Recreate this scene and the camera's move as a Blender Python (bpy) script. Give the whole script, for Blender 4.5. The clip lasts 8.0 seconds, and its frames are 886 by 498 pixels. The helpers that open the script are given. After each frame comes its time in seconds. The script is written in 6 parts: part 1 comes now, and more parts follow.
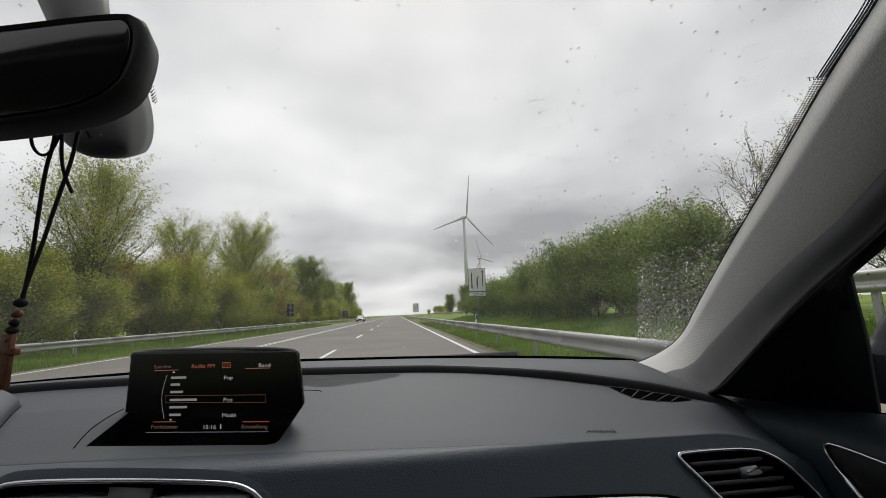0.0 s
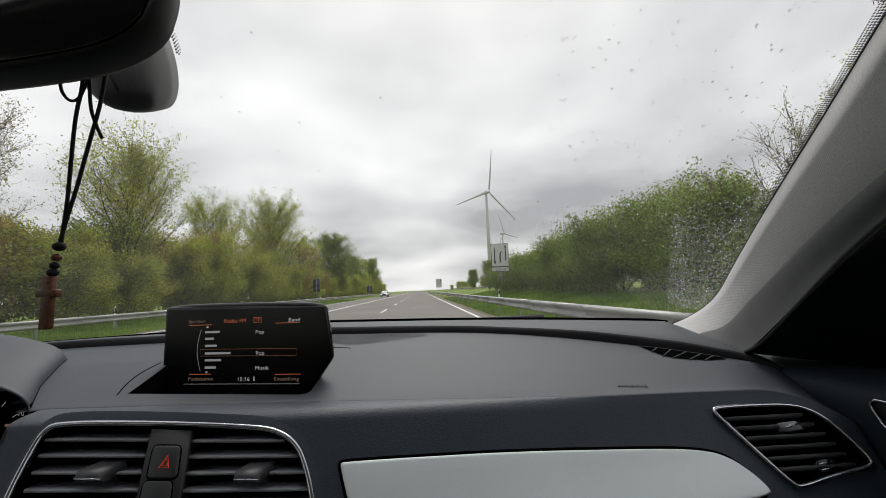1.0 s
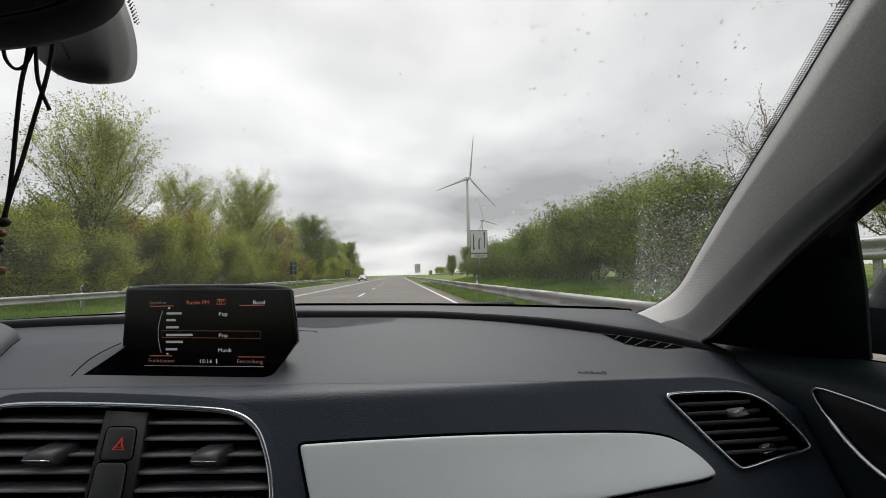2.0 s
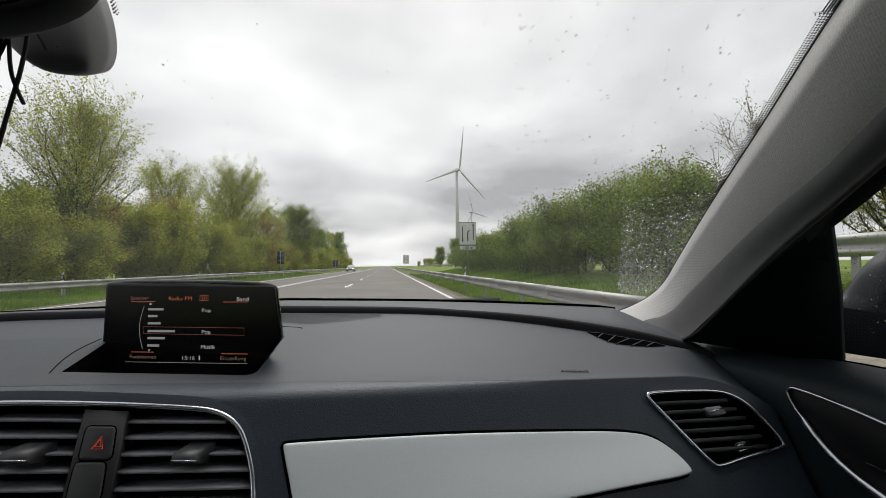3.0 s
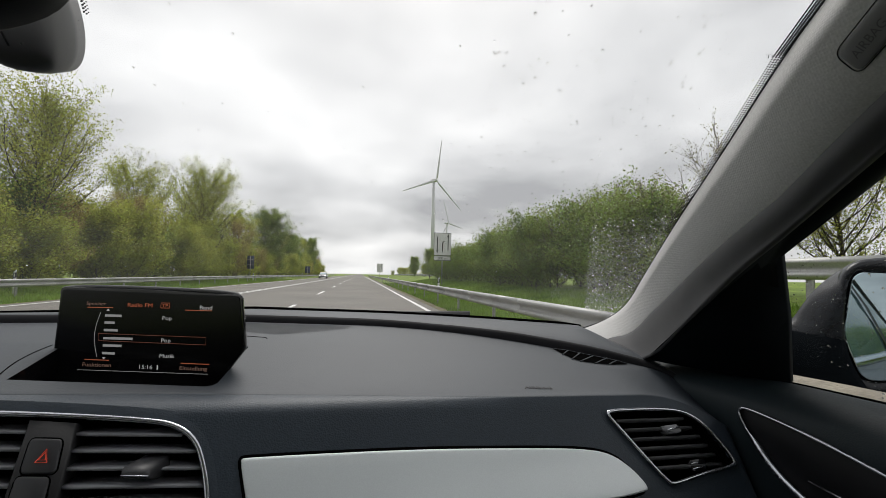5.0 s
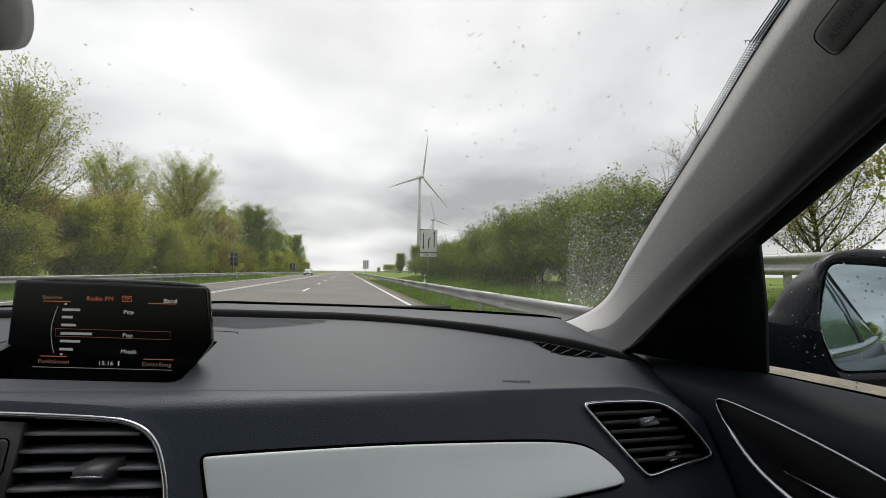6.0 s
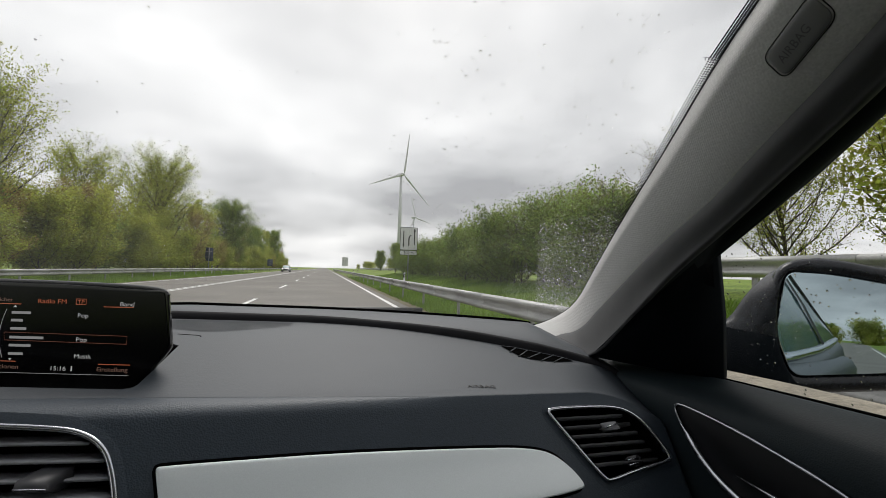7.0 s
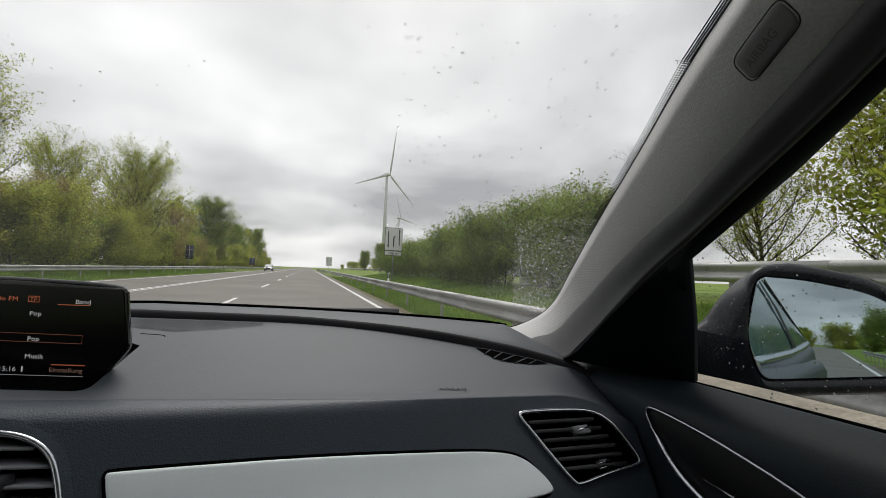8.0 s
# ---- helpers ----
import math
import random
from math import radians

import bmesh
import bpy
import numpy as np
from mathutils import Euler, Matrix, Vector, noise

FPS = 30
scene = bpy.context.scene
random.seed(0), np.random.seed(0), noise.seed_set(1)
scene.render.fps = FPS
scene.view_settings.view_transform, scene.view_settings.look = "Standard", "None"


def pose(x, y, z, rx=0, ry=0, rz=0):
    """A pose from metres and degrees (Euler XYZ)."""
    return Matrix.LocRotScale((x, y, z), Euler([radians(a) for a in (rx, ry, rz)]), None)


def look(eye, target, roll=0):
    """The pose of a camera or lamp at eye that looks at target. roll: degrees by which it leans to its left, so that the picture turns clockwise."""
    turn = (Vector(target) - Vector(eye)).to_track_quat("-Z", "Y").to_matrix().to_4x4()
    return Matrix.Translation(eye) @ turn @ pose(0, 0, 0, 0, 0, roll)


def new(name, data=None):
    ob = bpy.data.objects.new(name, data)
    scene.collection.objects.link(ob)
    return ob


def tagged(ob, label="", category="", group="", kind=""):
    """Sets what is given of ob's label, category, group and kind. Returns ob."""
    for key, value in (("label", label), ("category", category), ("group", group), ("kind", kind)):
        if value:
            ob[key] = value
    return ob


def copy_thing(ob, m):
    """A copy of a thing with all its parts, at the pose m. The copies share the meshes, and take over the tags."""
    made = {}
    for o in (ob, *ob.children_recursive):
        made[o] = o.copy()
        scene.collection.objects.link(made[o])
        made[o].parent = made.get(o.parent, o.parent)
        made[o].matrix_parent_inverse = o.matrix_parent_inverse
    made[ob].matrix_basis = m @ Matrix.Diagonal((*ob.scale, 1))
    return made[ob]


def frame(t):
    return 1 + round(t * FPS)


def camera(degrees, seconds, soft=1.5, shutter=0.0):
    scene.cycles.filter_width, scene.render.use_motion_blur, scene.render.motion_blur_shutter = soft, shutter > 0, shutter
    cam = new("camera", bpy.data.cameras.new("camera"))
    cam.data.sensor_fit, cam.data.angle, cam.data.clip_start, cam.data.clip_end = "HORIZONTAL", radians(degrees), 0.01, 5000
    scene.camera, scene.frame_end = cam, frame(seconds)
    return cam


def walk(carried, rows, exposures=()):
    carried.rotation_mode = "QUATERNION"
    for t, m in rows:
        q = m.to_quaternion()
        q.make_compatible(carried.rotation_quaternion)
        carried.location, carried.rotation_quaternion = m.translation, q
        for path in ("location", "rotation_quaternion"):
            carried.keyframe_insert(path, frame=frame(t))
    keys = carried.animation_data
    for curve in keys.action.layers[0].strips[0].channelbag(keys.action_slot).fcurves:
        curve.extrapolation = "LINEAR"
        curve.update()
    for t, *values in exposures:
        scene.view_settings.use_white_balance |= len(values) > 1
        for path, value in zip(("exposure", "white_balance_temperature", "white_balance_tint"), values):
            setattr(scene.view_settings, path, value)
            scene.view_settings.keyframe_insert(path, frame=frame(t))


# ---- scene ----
from mathutils.bvhtree import BVHTree

# ---- camera and its walk ----
cam = camera(89.5, 8.0, soft=0.65)
PATH = [
    (0.0, (0.2303, 0.5365, 1.1636), (0.5282, 2.4937, 1.4475), -2.50),
    (0.5, (0.2274, 0.5432, 1.1500), (0.4649, 2.5113, 1.4147), -2.80),
    (1.0, (0.2256, 0.5488, 1.1399), (0.4201, 2.5315, 1.3203), -2.60),
    (1.5, (0.2379, 0.5479, 1.1365), (0.4604, 2.5291, 1.2880), -2.10),
    (2.0, (0.2389, 0.5467, 1.1399), (0.5233, 2.5230, 1.2524), -1.40),
    (3.5, (0.2432, 0.5444, 1.1511), (0.5843, 2.5139, 1.2228), -0.60),
    (4.0, (0.2363, 0.5415, 1.1534), (0.5961, 2.5070, 1.2411), -0.10),
    (4.5, (0.2394, 0.5380, 1.1557), (0.6456, 2.4928, 1.2736), 0.70),
    (6.0, (0.2616, 0.5509, 1.1477), (0.7665, 2.4835, 1.2529), 0.90),
    (6.5, (0.2675, 0.5539, 1.1498), (0.8138, 2.4763, 1.2373), 1.10),
    (7.0, (0.2759, 0.5467, 1.1567), (0.8654, 2.4552, 1.2554), 1.60),
    (7.5, (0.2786, 0.5520, 1.1521), (0.9110, 2.4457, 1.2611), 1.90),
    (8.0, (0.2919, 0.5500, 1.1566), (0.9450, 2.4372, 1.2627), 2.30),
]
EXPOSURES = [(0.0, 0.14), (0.5, 0.10), (1.0, 0.26), (2.0, 0.27), (3.5, 0.33), (6.5, 0.35), (8.0, 0.26)]
walk(cam, [(t, look(eye, target, roll)) for t, eye, target, roll in PATH], EXPOSURES)

# ---- world, sun ----
SUN_AZ, SUN_EL = 8.0, 55.0
world = bpy.data.worlds.new("overcast_sky")
scene.world = world
world.use_nodes = True
wn, wl = world.node_tree.nodes, world.node_tree.links
wn.clear()
w_out = wn.new("ShaderNodeOutputWorld")
w_bg = wn.new("ShaderNodeBackground")
w_sky = wn.new("ShaderNodeTexSky")
w_sky.sky_type, w_sky.sun_disc = "NISHITA", False
w_sky.sun_elevation, w_sky.sun_rotation = radians(SUN_EL), radians(SUN_AZ)
w_sky.air_density, w_sky.dust_density = 1.0, 4.0
w_co = wn.new("ShaderNodeTexCoord")
w_xyz = wn.new("ShaderNodeSeparateXYZ")


def w_math(op, a, b):
    """A maths node of the sky; a and b are sockets or numbers."""
    node = wn.new("ShaderNodeMath")
    node.operation = op
    for slot_in, value in zip(node.inputs, (a, b)):
        if isinstance(value, (int, float)):
            slot_in.default_value = value
        else:
            wl.new(value, slot_in)
    return node.outputs[0]


# a flat cloud layer: directions meet it farther off towards the horizon
wl.new(w_co.outputs["Generated"], w_xyz.inputs[0])
lift = w_math("ADD", w_math("MAXIMUM", w_xyz.outputs["Z"], 0.0), 0.24)
w_layer = wn.new("ShaderNodeCombineXYZ")
wl.new(w_math("DIVIDE", w_xyz.outputs["X"], lift), w_layer.inputs["X"])
wl.new(w_math("DIVIDE", w_xyz.outputs["Y"], lift), w_layer.inputs["Y"])
w_layer.inputs["Z"].default_value = 6.1
w_big = wn.new("ShaderNodeTexNoise")
w_big.inputs["Scale"].default_value, w_big.inputs["Detail"].default_value, w_big.inputs["Roughness"].default_value = 0.90, 7.0, 0.50
w_big.inputs["Distortion"].default_value = 0.15
# the cloud is thinnest, so brightest, in front of the sun
w_dot = wn.new("ShaderNodeVectorMath")
w_dot.operation = "DOT_PRODUCT"
w_dot.inputs[1].default_value = (math.sin(radians(SUN_AZ)) * math.cos(radians(40)), math.cos(radians(SUN_AZ)) * math.cos(radians(40)), math.sin(radians(40)))
wl.new(w_co.outputs["Generated"], w_dot.inputs[0])
w_thin = w_math("MULTIPLY", w_math("POWER", w_math("MAXIMUM", w_dot.outputs["Value"], 0.0), 6.0), 0.05)
w_ramp = wn.new("ShaderNodeValToRGB")
els = w_ramp.color_ramp.elements
els[0].position, els[0].color = 0.36, (0.335, 0.34, 0.35, 1)
els[1].position, els[1].color = 0.67, (0.85, 0.85, 0.845, 1)
mid = els.new(0.50)
mid.color = (0.58, 0.585, 0.59, 1)
w_gain = wn.new("ShaderNodeVectorMath")
w_gain.operation = "SCALE"
w_gain.inputs["Scale"].default_value = 0.10
w_mix = wn.new("ShaderNodeMixRGB")
w_mix.inputs[0].default_value = 0.95
wl.new(w_layer.outputs[0], w_big.inputs["Vector"])
wl.new(w_math("ADD", w_big.outputs["Fac"], w_thin), w_ramp.inputs["Fac"])
wl.new(w_sky.outputs["Color"], w_gain.inputs[0])
wl.new(w_gain.outputs["Vector"], w_mix.inputs[1])
wl.new(w_ramp.outputs["Color"], w_mix.inputs[2])
wl.new(w_mix.outputs["Color"], w_bg.inputs["Color"])
w_bg.inputs["Strength"].default_value = 1.0
wl.new(w_bg.outputs["Background"], w_out.inputs["Surface"])

sun = new("sun", bpy.data.lights.new("sun", "SUN"))
sun.data.energy, sun.data.angle, sun.data.color = 1.3, radians(30), (1.0, 0.97, 0.93)
a, e = radians(SUN_AZ), radians(SUN_EL)
sun.matrix_world = look((math.sin(a) * math.cos(e) * 50, math.cos(a) * math.cos(e) * 50, math.sin(e) * 50), (0, 0, 0))


# ---- materials ----
def material(name, color, rough=0.6, metal=0.0, vary=0.15, vary_scale=8.0, fine=0.0, fine_scale=400.0, bump=0.0, bump_scale=400.0,
             coat=0.0, tint=None, cells=False, spec=0.5, island=0.0, objects=0.0):
    m = bpy.data.materials.new(name)
    m.use_nodes = True
    n, l = m.node_tree.nodes, m.node_tree.links
    p = n["Principled BSDF"]
    p.inputs["Roughness"].default_value, p.inputs["Metallic"].default_value = rough, metal
    p.inputs["Specular IOR Level"].default_value, p.inputs["Coat Weight"].default_value = spec, coat
    co = n.new("ShaderNodeTexCoord")
    big = n.new("ShaderNodeTexNoise")
    big.inputs["Scale"].default_value, big.inputs["Detail"].default_value = vary_scale, 5.0
    l.new(co.outputs["Object"], big.inputs["Vector"])
    ramp = n.new("ShaderNodeValToRGB")
    low = [c * (1 - vary) for c in color]
    high = [min(1, c * (1 + vary)) for c in (tint or color)]
    ramp.color_ramp.elements[0].position, ramp.color_ramp.elements[0].color = 0.3, (*low, 1)
    ramp.color_ramp.elements[1].position, ramp.color_ramp.elements[1].color = 0.7, (*high, 1)
    l.new(big.outputs["Fac"], ramp.inputs["Fac"])
    col = ramp.outputs["Color"]
    if fine:
        small = n.new("ShaderNodeTexNoise")
        small.inputs["Scale"].default_value, small.inputs["Detail"].default_value = fine_scale, 3.0
        l.new(co.outputs["Object"], small.inputs["Vector"])
        rm = n.new("ShaderNodeMapRange")
        rm.inputs["From Min"].default_value, rm.inputs["From Max"].default_value = 0.3, 0.7
        rm.inputs["To Min"].default_value, rm.inputs["To Max"].default_value = 1 - fine, 1 + fine
        l.new(small.outputs["Fac"], rm.inputs["Value"])
        mul = n.new("ShaderNodeVectorMath")
        mul.operation = "SCALE"
        l.new(col, mul.inputs[0])
        l.new(rm.outputs["Result"], mul.inputs["Scale"])
        col = mul.outputs["Vector"]
    if island or objects:
        hsv = n.new("ShaderNodeHueSaturation")
        src = n.new("ShaderNodeNewGeometry").outputs["Random Per Island"] if island else n.new("ShaderNodeObjectInfo").outputs["Random"]
        amount = island or objects
        rv = n.new("ShaderNodeMapRange")
        rv.inputs["To Min"].default_value, rv.inputs["To Max"].default_value = 1 - amount, 1 + amount
        rh = n.new("ShaderNodeMapRange")
        rh.inputs["To Min"].default_value, rh.inputs["To Max"].default_value = 0.5 - 0.06 * amount, 0.5 + 0.04 * amount
        l.new(src, rv.inputs["Value"])
        l.new(src, rh.inputs["Value"])
        l.new(col, hsv.inputs["Color"])
        l.new(rv.outputs["Result"], hsv.inputs["Value"])
        l.new(rh.outputs["Result"], hsv.inputs["Hue"])
        col = hsv.outputs["Color"]
    l.new(col, p.inputs["Base Color"])
    if bump:
        if cells:
            tex = n.new("ShaderNodeTexVoronoi")
            tex.inputs["Scale"].default_value, tex.inputs["Randomness"].default_value = bump_scale, float(cells)
            h = tex.outputs["Distance"]
        else:
            tex = n.new("ShaderNodeTexNoise")
            tex.inputs["Scale"].default_value, tex.inputs["Detail"].default_value = bump_scale, 4.0
            h = tex.outputs["Fac"]
        l.new(co.outputs["Object"], tex.inputs["Vector"])
        b = n.new("ShaderNodeBump")
        b.inputs["Strength"].default_value, b.inputs["Distance"].default_value = 0.6, bump
        l.new(h, b.inputs["Height"])
        l.new(b.outputs["Normal"], p.inputs["Normal"])
    return m


def leafy(name, color, tint, amount=0.45, through_light=0.5):
    m = material(name, color, rough=0.42, vary=0.25, vary_scale=0.5, tint=tint, island=amount, spec=0.5)
    n, l = m.node_tree.nodes, m.node_tree.links
    p = n["Principled BSDF"]
    tr = n.new("ShaderNodeBsdfTranslucent")
    l.new(p.inputs["Base Color"].links[0].from_socket, tr.inputs["Color"])
    mix = n.new("ShaderNodeMixShader")
    mix.inputs[0].default_value = through_light
    l.new(p.outputs[0], mix.inputs[1])
    l.new(tr.outputs[0], mix.inputs[2])
    l.new(mix.outputs[0], n["Material Output"].inputs["Surface"])
    return m


def glassy(name, gloss=1.0, tint=(1, 1, 1), film=0.0):
    """Thin clear sheet: see-through with a mirror sheen that grows at grazing angles. film: share of damp road film on it."""
    m = bpy.data.materials.new(name)
    m.use_nodes = True
    n, l = m.node_tree.nodes, m.node_tree.links
    n.remove(n["Principled BSDF"])
    t, g, mix, f = n.new("ShaderNodeBsdfTransparent"), n.new("ShaderNodeBsdfGlossy"), n.new("ShaderNodeMixShader"), n.new("ShaderNodeFresnel")
    t.inputs["Color"].default_value = (*tint, 1)
    g.inputs["Roughness"].default_value = 0.0
    f.inputs["IOR"].default_value = 1.0 + 0.45 * gloss
    l.new(f.outputs[0], mix.inputs[0])
    l.new(t.outputs[0], mix.inputs[1])
    l.new(g.outputs[0], mix.inputs[2])
    last = mix.outputs[0]
    if film:
        haze, both = n.new("ShaderNodeBsdfTranslucent"), n.new("ShaderNodeMixShader")
        spots = n.new("ShaderNodeTexNoise")
        spots.inputs["Scale"].default_value, spots.inputs["Detail"].default_value = 9.0, 5.0
        amount = n.new("ShaderNodeMapRange")
        amount.inputs["From Min"].default_value, amount.inputs["From Max"].default_value = 0.25, 0.75
        amount.inputs["To Min"].default_value, amount.inputs["To Max"].default_value = film * 0.6, film * 1.4
        l.new(spots.outputs["Fac"], amount.inputs["Value"])
        haze.inputs["Color"].default_value = (0.9, 0.9, 0.9, 1)
        l.new(amount.outputs["Result"], both.inputs[0])
        l.new(last, both.inputs[1])
        l.new(haze.outputs[0], both.inputs[2])
        last = both.outputs[0]
    l.new(last, n["Material Output"].inputs["Surface"])
    return m


def glow(name, color, strength):
    m = bpy.data.materials.new(name)
    m.use_nodes = True
    p = m.node_tree.nodes["Principled BSDF"]
    p.inputs["Base Color"].default_value = (*[c * 0.3 for c in color], 1)
    p.inputs["Emission Color"].default_value, p.inputs["Emission Strength"].default_value = (*color, 1), strength
    return m


M_DASH = material("grained_soft_plastic", (0.0345, 0.0425, 0.0525), 0.55, vary=0.12, vary_scale=5, fine=0.08, fine_scale=700, bump=0.00022, bump_scale=520, cells=True)
# Same plastic as the pad; tone set apart for the front's shade, bluer.
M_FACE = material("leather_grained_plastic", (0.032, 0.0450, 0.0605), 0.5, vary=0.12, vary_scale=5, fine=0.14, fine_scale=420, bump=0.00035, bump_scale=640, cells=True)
# Step's shade put into the colour; also the dots of the grille holes.
M_SHADE_BLACK = material("shade_black", (0.012, 0.012, 0.014), 0.75, vary=0.2, vary_scale=9, spec=0.15)
M_BLACK = material("matte_black_plastic", (0.010, 0.010, 0.0115), 0.65, vary=0.2, vary_scale=12, bump=0.0002, bump_scale=600)
# One black slat plastic, light put in as two tones: lit centre, shaded side.
M_SLAT_LIT = material("satin_slat_lit", (0.25, 0.257, 0.275), 0.42, vary=0.15, vary_scale=20)
M_SLAT_SHADED = material("satin_slat_shaded", (0.050, 0.052, 0.056), 0.42, vary=0.15, vary_scale=20)
M_BUTTON = material("soft_black_switch", (0.042, 0.043, 0.047), 0.5, vary=0.1, vary_scale=20)
M_GLOSS = material("gloss_black_plastic", (0.004, 0.004, 0.005), 0.12, vary=0.2, vary_scale=6)
# Sheenless near-zero black: shade of openings, and also black seals and print.
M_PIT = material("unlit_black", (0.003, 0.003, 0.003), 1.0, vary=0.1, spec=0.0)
M_CHROME = material("polished_chrome", (0.56, 0.58, 0.62), 0.22, 1.0, vary=0.05, vary_scale=30)
M_ALU = material("satin_aluminium_trim", (0.88, 0.935, 0.945), 0.42, 0.12, vary=0.05, vary_scale=3, fine=0.03, fine_scale=900)
M_KNIT = material("grey_knit_cloth", (0.58, 0.575, 0.565), 0.9, vary=0.06, vary_scale=6, fine=0.10, fine_scale=520, bump=0.00045, bump_scale=440, cells=0.25, spec=0.2)
M_BADGE = material("grey_badge_plastic", (0.20, 0.20, 0.202), 0.6, vary=0.05, bump=0.0002, bump_scale=500)
M_LABEL = material("grey_moulded_plastic", (0.11, 0.11, 0.112), 0.6, vary=0.05, bump=0.0002, bump_scale=500)
M_DOOR = material("dark_door_plastic", (0.0105, 0.0172, 0.0208), 0.58, vary=0.15, vary_scale=6, fine=0.1, fine_scale=500, bump=0.00022, bump_scale=620, cells=True, spec=0.25)
M_RECESS = material("satin_black_recess", (0.006, 0.0064, 0.0075), 0.45, vary=0.2, vary_scale=9, spec=0.20)
M_LINER = material("bounce_headliner_cloth", (0.74, 0.73, 0.71), 0.95, vary=0.06, vary_scale=4, bump=0.0006, bump_scale=500, spec=0.1)
M_SEAT = material("dark_seat_cloth", (0.035, 0.035, 0.038), 0.9, vary=0.15, bump=0.0008, bump_scale=400)
M_SAIL = material("dull_black_plastic", (0.0040, 0.0062, 0.0088), 0.9, vary=0.2, vary_scale=9, spec=0.10)
M_SEAL_SHADE = material("rubber_seal_and_shade", (0.085, 0.085, 0.088), 0.7, vary=0.15, vary_scale=12, bump=0.0002, bump_scale=500, spec=0.3)
M_RUBBER = material("wiper_rubber", (0.012, 0.012, 0.013), 0.6, vary=0.2, vary_scale=30)
M_GLASS = glassy("clear_window_glass", 0.55)
M_SCREENGLASS = glassy("damp_windscreen_glass", 0.45, film=0.020)
M_DARKGLASS = material("tinted_glass", (0.15, 0.235, 0.24), 0.06, vary=0.1, spec=0.40)
M_PAINT = material("dark_car_paint", (0.026, 0.034, 0.044), 0.42, 0.0, vary=0.05, vary_scale=3, coat=0.1)
M_SILL = material("weathered_sill_seal", (0.27, 0.24, 0.185), 0.6, vary=0.3, vary_scale=25, fine=0.25, fine_scale=200)
M_SHELL = material("wet_dark_paint", (0.008, 0.010, 0.013), 0.27, vary=0.25, vary_scale=30, fine=0.25, fine_scale=120, bump=0.0004, bump_scale=150, spec=0.32)
M_MIRROR = material("mirror_glass", (0.44, 0.535, 0.57), 0.01, 1.0, vary=0.01)
M_SENSOR = material("grey_sensor_cover", (0.105, 0.105, 0.105), 0.5, vary=0.1, vary_scale=10)
M_CORD = material("black_cord", (0.012, 0.011, 0.012), 0.8, vary=0.2, vary_scale=80)
M_CROSS = material("reddish_wood", (0.15, 0.05, 0.022), 0.5, vary=0.35, vary_scale=40, fine=0.3, fine_scale=300)
M_WHITE_UI = glow("screen_white", (0.42, 0.42, 0.42), 0.55)
M_DIM_UI = glow("screen_grey", (0.30, 0.30, 0.30), 0.45)
M_ORANGE_UI = glow("screen_orange", (0.42, 0.11, 0.05), 0.45)
M_RUST_UI = glow("screen_dull_orange", (0.20, 0.07, 0.045), 0.35)
M_FADE_UI = glow("screen_faded_orange", (0.22, 0.13, 0.10), 0.40)
M_RED_ICON = glow("red_icon", (0.55, 0.06, 0.03), 0.45)
M_SCREEN = material("dark_screen", (0.0030, 0.0030, 0.0035), 0.16, vary=0.1, spec=0.2)

M_ASPHALT = material("worn_asphalt", (0.178, 0.166, 0.147), 0.8, vary=0.16, vary_scale=0.25, fine=0.25, fine_scale=14, bump=0.004, bump_scale=60, spec=0.35)
M_LINE = material("white_road_paint", (0.72, 0.72, 0.70), 0.6, vary=0.12, vary_scale=2, fine=0.12, fine_scale=30)
M_GRASS = material("verge_grass", (0.11, 0.19, 0.022), 0.85, vary=0.35, vary_scale=0.35, tint=(0.17, 0.23, 0.034), fine=0.5, fine_scale=9, bump=0.06, bump_scale=5, spec=0.2)
M_BLADE = leafy("grass_blades", (0.135, 0.245, 0.028), (0.20, 0.30, 0.045), 0.2, 0.35)
M_SOIL = material("bare_verge_soil", (0.16, 0.12, 0.075), 0.9, vary=0.4, vary_scale=1.5, tint=(0.12, 0.12, 0.05), fine=0.4, fine_scale=20, bump=0.02, bump_scale=15)
M_ZINC = material("galvanised_steel", (0.34, 0.34, 0.33), 0.5, 0.55, vary=0.22, vary_scale=1.2, fine=0.12, fine_scale=30)
M_BARK = material("grey_brown_bark", (0.075, 0.062, 0.048), 0.9, vary=0.35, vary_scale=3, bump=0.02, bump_scale=20)
M_LEAF = leafy("spring_leaves", (0.27, 0.32, 0.045), (0.40, 0.42, 0.07))
M_LEAF_PALE = leafy("pale_young_leaves", (0.26, 0.26, 0.13), (0.33, 0.31, 0.17))
M_LEAF_DARK = leafy("dense_hedge_leaves", (0.14, 0.225, 0.034), (0.24, 0.30, 0.058), 0.55, 0.40)
M_LEAF_BROWN = leafy("reddish_young_leaves", (0.30, 0.23, 0.07), (0.34, 0.28, 0.08))
M_TOWER = material("pale_turbine_coating", (0.50, 0.51, 0.52), 0.5, vary=0.04, vary_scale=0.05)
M_REDBAND = material("red_marking_paint", (0.45, 0.06, 0.04), 0.5, vary=0.1)
M_SIGNWHITE = material("white_sign_sheeting", (0.62, 0.62, 0.62), 0.4, vary=0.04)
M_SIGNBLACK = material("black_sign_print", (0.02, 0.02, 0.02), 0.5, vary=0.1)
M_SIGNBACK = material("dark_sign_back", (0.035, 0.045, 0.075), 0.55, vary=0.15)
M_POSTWHITE = material("white_post_plastic", (0.70, 0.70, 0.68), 0.5, vary=0.08)
M_CARPAINT = material("silver_grey_paint", (0.12, 0.13, 0.14), 0.3, 0.4, vary=0.05, coat=0.5)
M_LAMP = glow("headlight", (1.0, 0.98, 0.9), 1.2)
